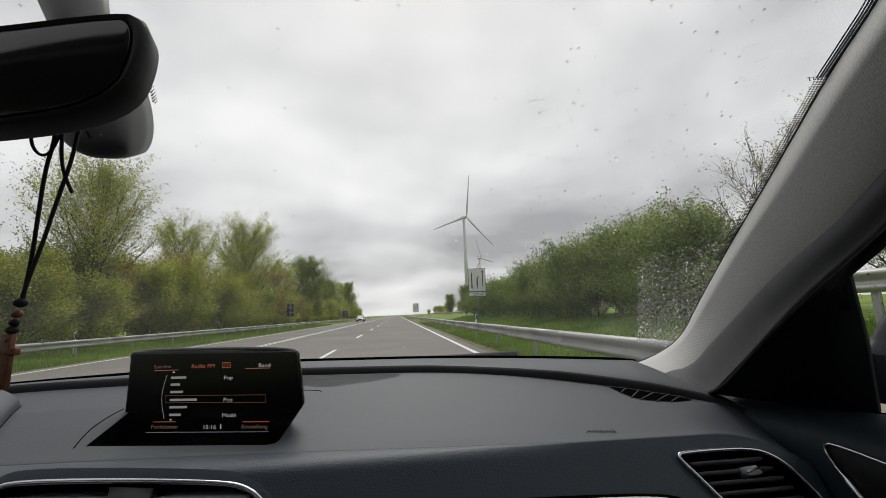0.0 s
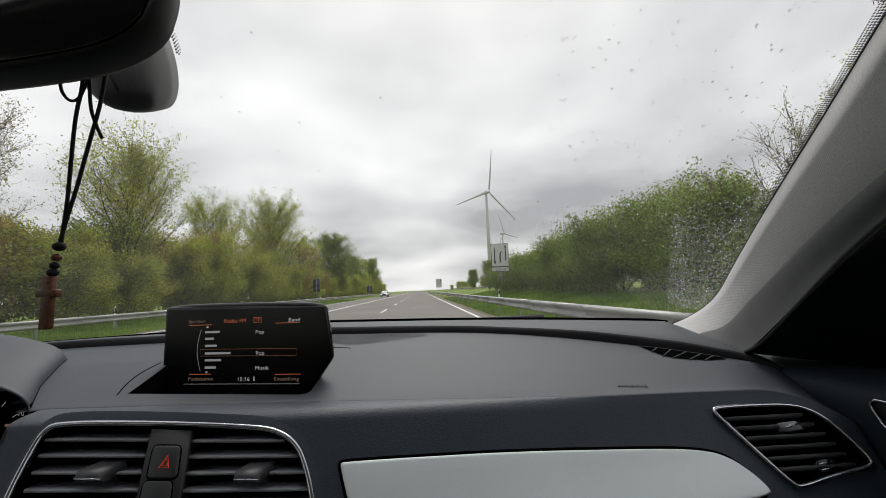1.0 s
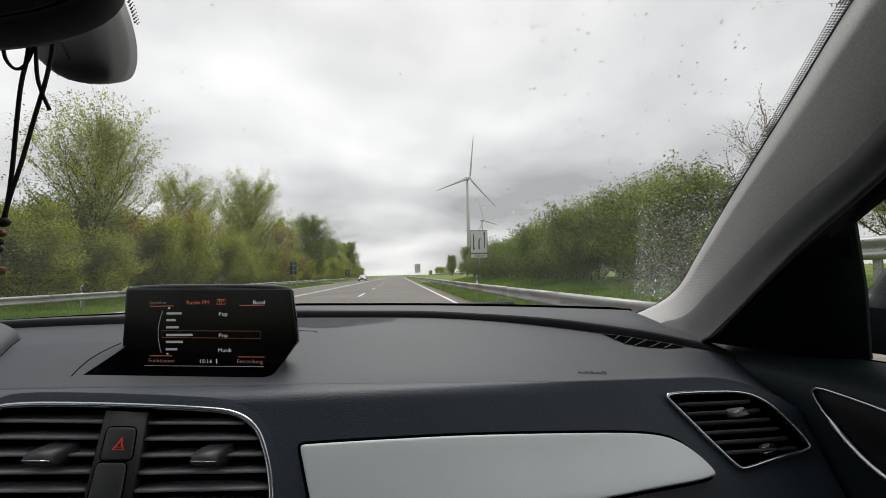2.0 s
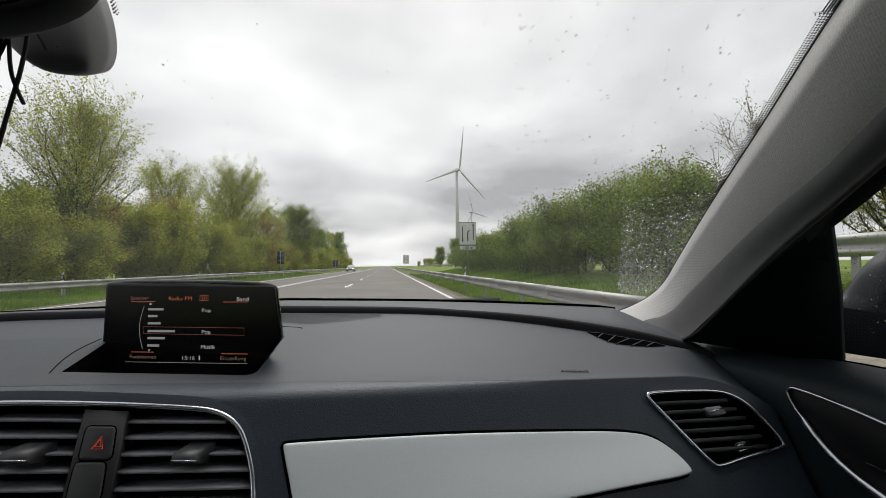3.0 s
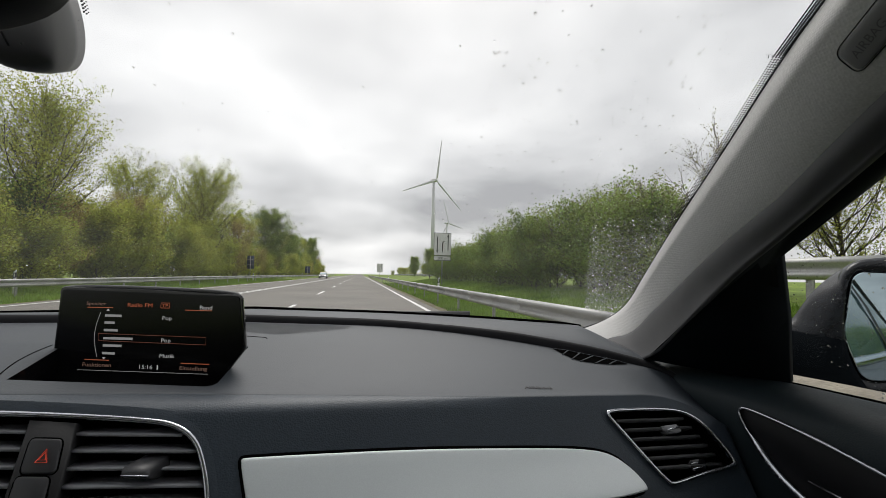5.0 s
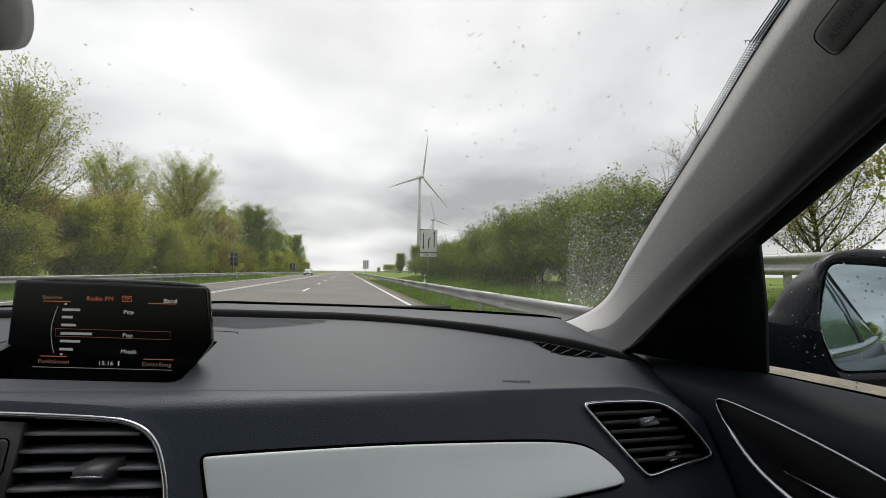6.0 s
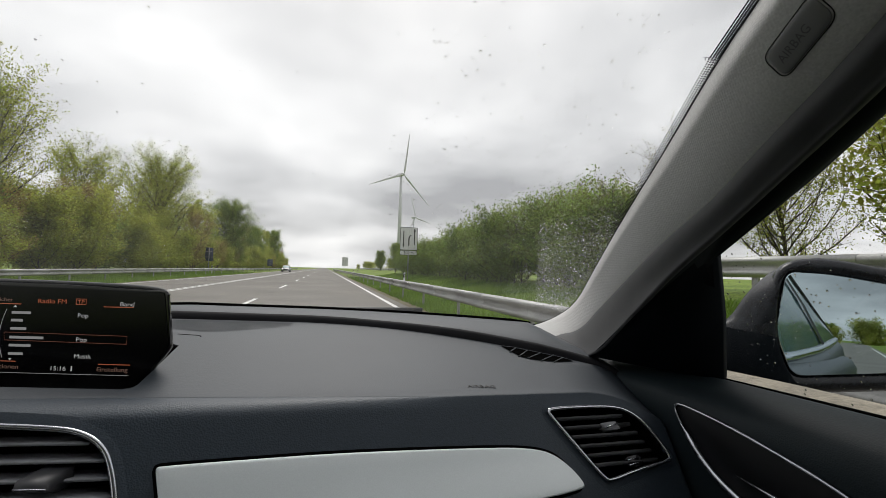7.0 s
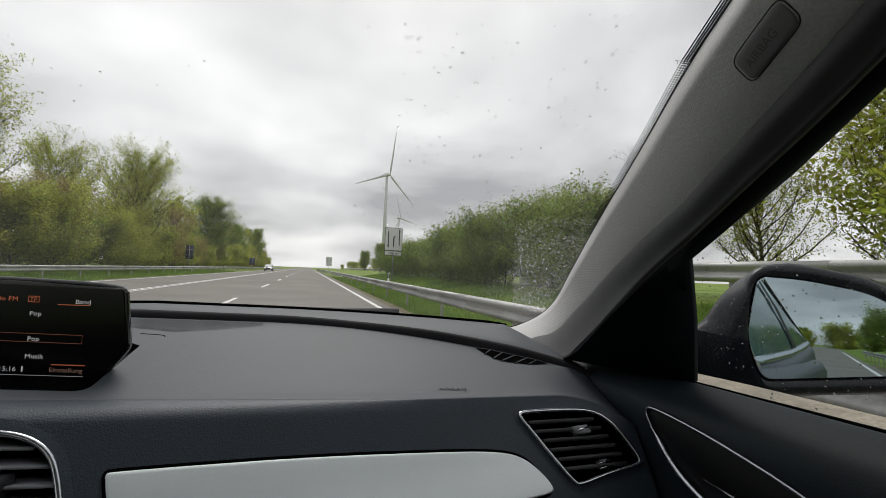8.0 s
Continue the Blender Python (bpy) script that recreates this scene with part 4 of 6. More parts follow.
# ---- wing mirror ----
wm = thing("wing_mirror", "wet dark-painted wing mirror outside the passenger window", "wing mirror")
mc = Vector((1.085, 1.03, 1.095))
mirror_n = Vector((-0.518, -0.854, 0.054)).normalized()
m_side = Vector((0, 0, 1)).cross(mirror_n).normalized()
WM = frame_of(mc, m_side, mirror_n.cross(m_side))
m_out = [(-0.081, 0.080), (-0.100, -0.020), (-0.078, -0.092), (0.115, -0.070), (0.142, -0.03), (0.135, 0.026), (0.075, 0.060), (-0.010, 0.076)]
m_pts = fillet(m_out, 0.022, 6)
rings = []
for depth, wider, shift, lift in ((-0.002, 0.0, 0, 0), (0.006, 0.003, 0, 0.001), (0.004, 0.008, 0, 0.008), (-0.006, 0.011, 0.002, 0.012), (-0.02, 0.011, 0.004, 0.012), (-0.06, -0.004, 0.012, 0.008), (-0.10, -0.028, 0.020, 0.0), (-0.13, -0.050, 0.024, 0.0), (-0.14, -0.07, 0.026, 0.0)):
    rings.append([WM @ Vector((p.x + shift, p.y + lift * (min(1.0, max(0.0, (p.y - 0.01) / 0.045)) * min(1.0, max(0.0, (p.x + 0.095) / 0.06)) - 1.1 * min(1.0, max(0.0, (-0.03 - p.y) / 0.035))), depth)) for p in grown(m_pts, wider)])
part("shell", loft(rings, True, True), M_SHELL, wm, "wet dark mirror shell")
part("mirror_glass", plate([(p.x, p.y) for p in grown(m_pts, -0.003)], WM, 0.0, 0.003, 0.001), M_MIRROR, wm, "clear reflecting mirror glass", smooth=False)


def along(points, n):
    """Even steps along a line of points."""
    pts = rounded([(*q, 0) for q in points], 2, False)
    run = [0.0]
    for a, b in zip(pts, pts[1:]):
        run.append(run[-1] + (b - a).length)
    out, k = [], 0
    for d in spaced(0, run[-1], n):
        while k < len(pts) - 2 and run[k + 1] < d:
            k += 1
        out.append(pts[k].lerp(pts[k + 1], min(1.0, (d - run[k]) / max(1e-9, run[k + 1] - run[k]))))
    return out


outer = along([(-0.030, 0.0965), (-0.050, 0.0940), (-0.076, 0.0845), (-0.106, 0.0575), (-0.125, 0.034), (-0.146, -0.002), (-0.166, -0.015), (-0.180, -0.050), (-0.180, -0.105)], 28)
inner = along([(-0.045, 0.0900), (-0.0652, 0.0856), (-0.083, 0.0735), (-0.0914, 0.046), (-0.0961, 0.0025), (-0.0967, -0.0276), (-0.0897, -0.0652), (-0.0731, -0.0973)], 28)
cheek = []
for a, b in zip(outer, inner):
    cheek.append([WM @ Vector((a.x + 0.02, a.y - 0.01, -0.085))] + [WM @ Vector((lerp(a.x, b.x, w), lerp(a.y, b.y, w), lerp(-0.040, 0.007, math.sin(w * math.pi / 2) ** 0.8))) for w in spaced(0, 1, 12)] + [WM @ Vector((b.x + 0.004, b.y, -0.004))])
cut = next(k for k, q in enumerate(outer) if q.x < -0.15 and q.y < -0.012)
part("neck", loft(cheek[:cut + 1]), M_SHELL, wm, "wet dark mirror neck")
part("neck_base", loft(cheek[cut:]), M_SAIL, wm, "dull black mirror base")
part("foot", loft([[WM @ Vector((w, y, -0.05 + 0.03 * math.cos(a))) for a, y in ((k * math.tau / 16, lerp(-0.072, -0.075, f) + lerp(0.022, 0.030, f) * math.sin(k * math.tau / 16)) for k in range(16))] for w, f in ((-0.235, 0.0), (-0.20, 0.3), (-0.16, 0.7), (-0.10, 1.0))], True, True), M_SAIL, wm, "black mirror foot")

# ---- rear-view mirror, sensor cover, pendant ----
rv = thing("rear_view_mirror", "black interior rear-view mirror hanging from the windscreen", "mirror")
RV = frame_of((-0.045, 0.875, 1.342), (0.97, -0.10, 0.06), (0.0, 0.12, 1.0))
r_out = [(-0.118, 0.024), (-0.122, -0.022), (-0.10, -0.046), (0.06, -0.045), (0.108, -0.030), (0.119, 0.002), (0.119, 0.028), (0.106, 0.036), (0.0, 0.028)]
r_pts = rounded([(*q, 0) for q in r_out], 2)
part("housing", loft([[RV @ Vector((p.x * g, p.y * g, d)) for p in r_pts] for d, g in ((0.010, 0.93), (0.014, 0.99), (0.008, 1.02), (-0.012, 0.98), (-0.030, 0.72), (-0.036, 0.3))], True, True), M_BLACK, rv)
part("mirror_glass", plate([(p.x * 0.93, p.y * 0.93) for p in r_pts], RV, 0.010, 0.0125, 0.001), M_GLOSS, rv, "dimmed dark mirror glass")
part("stem", tube([RV @ Vector((0.045, 0.01, -0.02)), Vector((0.000, 0.905, 1.40)), Vector((-0.012, 0.885, 1.475))], [0.016, 0.020, 0.032], sides=14), M_SENSOR, rv, "grey stem on the glass")

sc = thing("sensor_cover", "grey plastic sensor cover fixed to the windscreen", "sensor cover")
SC = frame_of((-0.028, 0.985, 1.368), (1, 0, 0), (0, -0.5, 0.85))
s_out = [(-0.050, 0.06), (-0.048, -0.012), (-0.026, -0.043), (0.013, -0.044), (0.026, -0.030), (0.0315, -0.004), (0.029, 0.025), (0.021, 0.06)]
s_pts = rounded([(*q, 0) for q in s_out], 2)
part("cover", loft([[SC @ Vector((p.x * g, p.y * g, d)) for p in s_pts] for d, g in ((-0.030, 1.08), (-0.012, 1.06), (0.004, 0.98), (0.010, 0.86), (0.012, 0.5))], True, True), M_SENSOR, sc)
part("seam", tube([SC @ Vector((-0.012, -0.004, 0.0125)), SC @ Vector((-0.008, -0.022, 0.0120))], 0.0009, sides=6), M_BLACK, sc)

dots = bmesh.new()
for r in range(3):
    for k in range(18):
        c = SC @ Vector((0.030 + 0.0018 * r + 0.010 * math.sin(math.pi / 2 * k / 17), 0.058 - 0.0028 * (k + 0.5 * (r % 2)), -0.020))
        sz = 0.0012 - 0.00025 * r
        dots.faces.new([dots.verts.new(c + Vector((sz * math.cos(a), 0, sz * math.sin(a)))) for a in (0, 1.05, 2.09, 3.14, 4.19, 5.24)])
tagged(part("sensor_dots", dots, M_BLACK), "rows of tiny black dots printed on the glass beside the sensor cover", "glass print", kind="stuff")

pend = thing("cross_pendant", "wooden cross pendant on a black cord hanging from the mirror", "pendant")


def hung(points):
    return [Vector((x, 0.900, z)) for x, z in points]


part("cord", tube(rounded(hung([(-0.009, 1.325), (-0.010, 1.303), (-0.014, 1.285), (-0.0165, 1.245), (-0.018, 1.215), (-0.0215, 1.186)]), 2, False), 0.0014, sides=6), M_CORD, pend, "black cord")
part("cord", tube(rounded(hung([(0.008, 1.33), (0.004, 1.294), (-0.004, 1.262), (-0.012, 1.226), (-0.018, 1.205), (-0.0225, 1.186)]), 2, False), 0.0014, sides=6), M_CORD, pend, "black cord")
part("cord_loop", tube(rounded(hung([(-0.026, 1.315), (-0.025, 1.302), (-0.018, 1.2935), (-0.011, 1.297), (-0.006, 1.312)]), 2, False), 0.0012, sides=6), M_CORD, pend, "black cord loop")
part("cord_end", tube(rounded(hung([(-0.005, 1.315), (-0.004, 1.290), (0.000, 1.277), (0.005, 1.2655)]), 2, False), 0.0013, sides=6), M_CORD, pend, "loose cord end")
for z, r in ((1.184, 0.0043), (1.176, 0.0036), (1.170, 0.0033), (1.165, 0.0039), (1.158, 0.0031)):
    bm = bmesh.new()
    bmesh.ops.create_uvsphere(bm, u_segments=12, v_segments=8, radius=r)
    part("bead", moved(bm, Matrix.Translation((-0.0225 - (1.184 - z) * 0.2, 0.900, z)) @ Matrix.Diagonal((1, 1, 0.8, 1))), M_CROSS if r in (0.0036, 0.0031) else M_CORD, pend)
CR = frame_of((-0.0290, 0.9, 1.1435), (0.98, -0.18, -0.02), (0.16, 0.0, 1.0))
part("upright", moved(box((0.0080, 0.0385, 0.005), (0, 0, 0), 0.0010), CR), M_CROSS, pend, "reddish wooden cross")
part("crossbar", moved(box((0.0165, 0.0055, 0.0054), (0, 0.0065, 0), 0.0010), CR), M_CROSS, pend, "reddish wooden crossbar")

# ---- wipers at rest below the glass ----
for xa, xb, top in ((-0.16, 0.508, 1.0755), (-0.62, -0.10, 1.066)):
    wp = thing("windscreen_wiper", "black windscreen wiper resting along the foot of the glass", "wiper", "windscreen wipers")
    pts = [Vector((x, pane_y(x, top) + 0.014, lerp(1.062, top, (i / 5) ** 1.5))) for i, x in enumerate(spaced(xa, xb, 6))]
    part("blade", tube(pts, [0.007, 0.009, 0.010, 0.010, 0.009, 0.007], sides=8, flat=0.9), M_RUBBER, wp)
    part("arm", tube([Vector((xa - 0.12, pane_y(xa, 1.06) + 0.06, 1.045)), pts[1] + Vector((0, 0.03, 0.0)), pts[2] + Vector((0, 0.014, 0.004))], [0.012, 0.009, 0.007], sides=8), M_RUBBER, wp)

# ---- rest of the cabin around the camera ----
cab = tagged(new("car_shell"), "pale cloth headliner, dark floor and pillars closing the cabin", "car cabin", kind="structure")
# Unseen headliner, its cloth made paler to bounce light onto the dash.
part("headliner", loft([[(x, y, 1.525 - 0.10 * (x / 0.62) ** 2 - 0.02 * max(0, y - 0.4)) for x in spaced(-0.62, 0.62, 9)] for y in (0.70, 0.3, -0.4, -1.2, -1.6)]), M_LINER, cab, "pale grey headliner")
part("roof_skin", loft([[(x, y, 1.565 - 0.10 * (x / 0.66) ** 2 - 0.02 * max(0, y - 0.4)) for x in spaced(-0.66, 0.66, 9)] for y in (0.72, 0.3, -0.4, -1.2, -1.65)]), M_PAINT, cab, "painted roof")
part("floor_pan", box((1.5, 3.4, 0.06), (0, -0.4, 0.28)), M_SEAT, cab)
part("bulkhead", box((1.5, 0.05, 0.75), (0, 1.42, 0.66)), M_BLACK, cab)
part("rear_bulkhead", box((1.4, 0.06, 0.75), (0, -1.62, 0.66)), M_SEAT, cab)
part("driver_door", loft([[(-0.80, y, 1.03), (-0.74, y, 1.03), (-0.72, y, 0.95), (-0.73, y, 0.3)] for y in (1.40, 0.5, -0.5, -1.6)]), M_DOOR, cab)
part("driver_pillar", tube([(-0.74, 1.36, 1.06), (-0.60, 0.84, 1.345), (-0.56, 0.62, 1.46)], 0.035, sides=10), M_KNIT, cab)
for sx in (-1, 1):
    part("middle_pillar", tube([(sx * 0.78, -0.15, 1.0), (sx * 0.66, -0.2, 1.45)], 0.05, sides=10), M_KNIT, cab)
    part("rear_pillar", tube([(sx * 0.74, -1.45, 1.0), (sx * 0.62, -1.3, 1.45)], 0.09, sides=10), M_KNIT, cab)
for x, y in ((0.38, -0.15), (-0.38, -0.05), (0.0, -1.15)):
    w = 0.50 if x else 1.2
    seat = thing("car_seat", "dark grey cloth car seat standing on the cabin floor", "car seat", "car seats")
    part("cushion", box((w, 0.50, 0.25), (x, y + 0.10, 0.44), 0.05, 3), M_SEAT, seat)
    part("backrest", moved(box((w, 0.14, 0.62), (0, 0, 0.30), 0.05, 3), pose(x, y - 0.16, 0.52, 14)), M_SEAT, seat)

# ---- the car's own body, below the line of sight ----
part("bonnet", loft([[(x, y, z - 0.10 * (abs(x) / 0.80) ** 3) for x in spaced(-0.80, 0.80, 11)] for y, z in ((1.46, 1.000), (1.70, 0.985), (2.00, 0.955), (2.22, 0.915), (2.32, 0.86))]), M_PAINT, cab, "dark painted bonnet")
part("front_bumper", loft([[(x, y - 0.22 * (abs(x) / 0.86) ** 3, z) for x in spaced(-0.86, 0.86, 11)] for y, z in ((2.32, 0.84), (2.40, 0.70), (2.42, 0.50), (2.38, 0.28))]), M_PAINT, cab, "dark painted front bumper")
part("tailgate", loft([[(x, y + 0.12 * (abs(x) / 0.80) ** 3, z) for x in spaced(-w, w, 9)] for y, z, w in ((-2.00, 1.05, 0.77), (-2.02, 1.02, 0.78), (-2.10, 0.75, 0.82), (-2.08, 0.30, 0.80))]), M_PAINT, cab, "dark painted tailgate")
rear_pane = part("rear_screen", loft([[(x, y + 0.12 * (abs(x) / 0.80) ** 3, z) for x in spaced(-w, w, 9)] for y, z, w in ((-1.66, 1.46, 0.62), (-1.84, 1.25, 0.70), (-2.00, 1.05, 0.77))]), M_GLASS, cab, "clear rear window glass")
rear_pane.visible_shadow = False
for sx in (-1, 1):
    part("wing", loft([[(sx * 0.80, y, 0.90), (sx * 0.87, y, 0.86), (sx * 0.90, y, 0.72), (sx * 0.87, y, 0.55)] for y in (1.10, 1.45, 1.80, 2.16)]), M_PAINT, cab, "dark painted front wing")
    part("rear_quarter", loft([[(sx * 0.80, y, 1.03), (sx * 0.86, y, 0.99), (sx * 0.89, y, 0.80), (sx * 0.85, y, 0.50)] for y in (-1.0, -1.4, -1.75, -2.02)]), M_PAINT, cab, "dark painted rear quarter")
    for y in (1.72, -1.02):
        wh = part("wheel", tube([(sx * 0.62, y, 0.33), (sx * 0.64, y, 0.33), (sx * 0.84, y, 0.33), (sx * 0.86, y, 0.33)], [0.29, 0.33, 0.33, 0.30], sides=28), M_TYRE, cab, "black tyre")
        part("rim", tube([(sx * 0.855, y, 0.33), (sx * 0.868, y, 0.33)], [0.22, 0.20], sides=20), M_ZINC, wh, "grey alloy rim")
part("driver_skin", loft([[(-0.80, y, 1.03), (-0.90, y, 0.985), (-0.95, y, 0.95), (-0.96, y, 0.80), (-0.88, y, 0.55), (-0.84, y, 0.30)] for y in (1.10, 0.5, 0.0, -0.5, -1.0)]), M_PAINT, cab, "dark painted driver's side")

# ---- outside: the road runs a little to the car's right ----
EXT = Matrix.Translation((0.25, 0.55, 0)) @ Matrix.Rotation(radians(-2.5), 4, "Z")
U_RIGHT, U_DASH, U_SOLID, U_LEFT, U_RAIL_R, U_RAIL_L = 2.2, -2.3, -6.4, -10.4, 3.15, -13.0


def g(u, v, z=0.0):
    return EXT @ Vector((u, v, z))


def land_z(u):
    if u > 4.5:
        return -0.03 + 0.85 * min(1.0, (u - 4.5) / 5.5) ** 1.3
    if u < -13.5:
        return -0.03 + 0.5 * min(1.0, (-13.5 - u) / 3.0)
    return -0.03


us = [-4000, -1200, -400, -150, -80, -50, -35, -25, -20, -17, -15, -14, -13, -11, -8, -4, 0, 2, 3, 3.8, 4.5, 5, 5.5, 6, 6.5, 7, 7.5, 8, 9, 10, 11, 13, 16, 20, 30, 50, 100, 300, 1000, 4000]
vs = [-1500, -400, -100, -40, -20, -10, -5, 0, 4, 8, 12, 16, 20, 25, 30, 36, 44, 55, 70, 90, 130, 200, 320, 600, 1200, 2500, 4500]
verts = []
for v in vs:
    for u in us:
        z = land_z(u)
        if (u > 4.6 or u < -13.6) and -20 < v < 200 and abs(u) < 60:
            z += 0.10 * noise.noise((u * 0.4, v * 0.25, 0))
        verts.append(g(u, v, z))
nu = len(us)
faces = [(j * nu + i, j * nu + i + 1, (j + 1) * nu + i + 1, (j + 1) * nu + i) for j in range(len(vs) - 1) for i in range(nu - 1)]
tagged(place("ground", mesh_from("ground", verts, faces), M_GRASS), "green grassy verges and land reaching the horizon", "ground", kind="structure")


def strip(u0, u1, v0, v1, z, n=2):
    vv = spaced(v0, v1, n)
    return mesh_from("strip", [g(u, v, z) for v in vv for u in (u0, u1)], [(2 * i, 2 * i + 1, 2 * i + 3, 2 * i + 2) for i in range(n - 1)])


road = tagged(place("road", strip(U_LEFT - 0.45, U_RIGHT + 0.4, -300, 3000, 0.0, 60), M_ASPHALT), "worn grey asphalt main road with white markings", "road", kind="structure")
for u, w in ((U_RIGHT, 0.16), (U_LEFT, 0.16), (U_SOLID - 0.13, 0.13), (U_SOLID + 0.13, 0.13)):
    place("edge_line", strip(u - w / 2, u + w / 2, -100, 1500, 0.005, 20), M_LINE, road, "white painted line")
for k in range(-6, 24):
    v = 12.5 + k * 13.0
    place("lane_dash", strip(U_DASH - 0.07, U_DASH + 0.07, v, v + 4.5, 0.005), M_LINE, road, "white lane dash")
for u0, u1, nm in ((U_RIGHT + 0.35, U_RIGHT + 0.85, "bare_verge"), (U_LEFT - 0.8, U_LEFT - 0.4, "bare_verge")):
    vv = spaced(-40, 260, 160)
    pts = []
    for v in vv:
        wob = 0.10 * noise.noise((v * 0.35, u0, 0)) + 0.06 * noise.noise((v * 1.3, u0, 3))
        pts += [g(u0 - (0 if u0 > 0 else wob), v, -0.012), g(u1 + (wob if u0 > 0 else 0), v, -0.018)]
    tagged(place(nm, mesh_from(nm, pts, [(2 * i, 2 * i + 1, 2 * i + 3, 2 * i + 2) for i in range(len(vv) - 1)]), M_SOIL), "strip of bare brown soil beside the asphalt", "verge", kind="structure")


# guard rails
def guard_rail(u, v0, v1, z0, facing, label, post_step=4.0, group="guard rails"):
    gr = thing("guard_rail", label, "guard rail", group)
    prof = [(0.010, 0.31), (0.070, 0.275), (0.078, 0.225), (0.0, 0.185), (0.0, 0.125), (0.078, 0.085), (0.070, 0.035), (0.010, 0.0), (0.003, 0.004), (0.062, 0.038), (0.069, 0.082), (-0.008, 0.12), (-0.008, 0.19), (0.069, 0.228), (0.062, 0.272), (0.003, 0.306)]
    n = max(2, int((v1 - v0) / 4.0))
    for k in range(n):
        va, vb = v0 + (v1 - v0) * k / n, v0 + (v1 - v0) * (k + 1) / n + 0.06
        lift = 0.004 * (k % 2)
        if k < 60:
            part("beam", loft([[g(u + facing * (dx + lift), v, z0 + 0.44 + dz) for dx, dz in prof] for v in (va, vb)], True, True), M_ZINC, gr)
    for k in range(n):
        v = v0 + (v1 - v0) * (k + 0.5) / n
        bm = box((0.055, 0.10, z0 + 0.72 + 0.25), bevel=0.006, segments=1)
        part("post", moved(bm, EXT @ Matrix.Translation((u - facing * 0.075, v, (z0 + 0.72 - 0.25) / 2))), M_ZINC, gr)
    return gr


guard_rail(U_RAIL_R, -60, 190, -0.02, -1, "weathered galvanised steel guard rail along the road verge")
guard_rail(U_RAIL_L, -10, 230, -0.02, 1, "weathered galvanised steel guard rail on the far verge")
guard_rail(12.0, 45, 160, 0.62, -1, "weathered galvanised steel guard rail on the slip-road bank")

guard_rail(6.2, 1.1, 6.7, 0.75, -1, "weathered galvanised steel guard rail on the slip-road bank")


# delineator posts
def delineator(u, v):
    dp = thing("delineator_post", "white plastic roadside marker post with a black band", "marker post", "marker posts")
    z0 = land_z(u) - 0.05
    body = [(-0.06, 0.0), (0.0, 0.045), (0.06, 0.0), (0.0, -0.03)]
    m = EXT @ Matrix.Translation((u, v, z0))
    part("shaft", loft([[m @ Vector((x, y, z)) for x, y in body] for z in (0.0, 0.78)], True, True), M_POSTWHITE, dp)
    part("black_band", loft([[m @ Vector((x * 1.01, y * 1.01, z + 0.03 * x / 0.06)) for x, y in body] for z in (0.78, 0.98)], True, True), M_SIGNBLACK, dp, "black band with reflector")
    part("cap", loft([[m @ Vector((x, y, z + 0.05 * x / 0.06)) for x, y in body] for z in (0.98, 1.06)], True, True), M_POSTWHITE, dp)
    part("reflector", moved(box((0.045, 0.006, 0.14)), m @ Matrix.Translation((0, -0.035, 0.88))), M_SIGNWHITE, dp)


for u, v in ((4.7, 27), (4.7, 77), (4.7, 127), (-13.8, 21), (-13.8, 62), (-13.8, 112)):
    delineator(u, v)


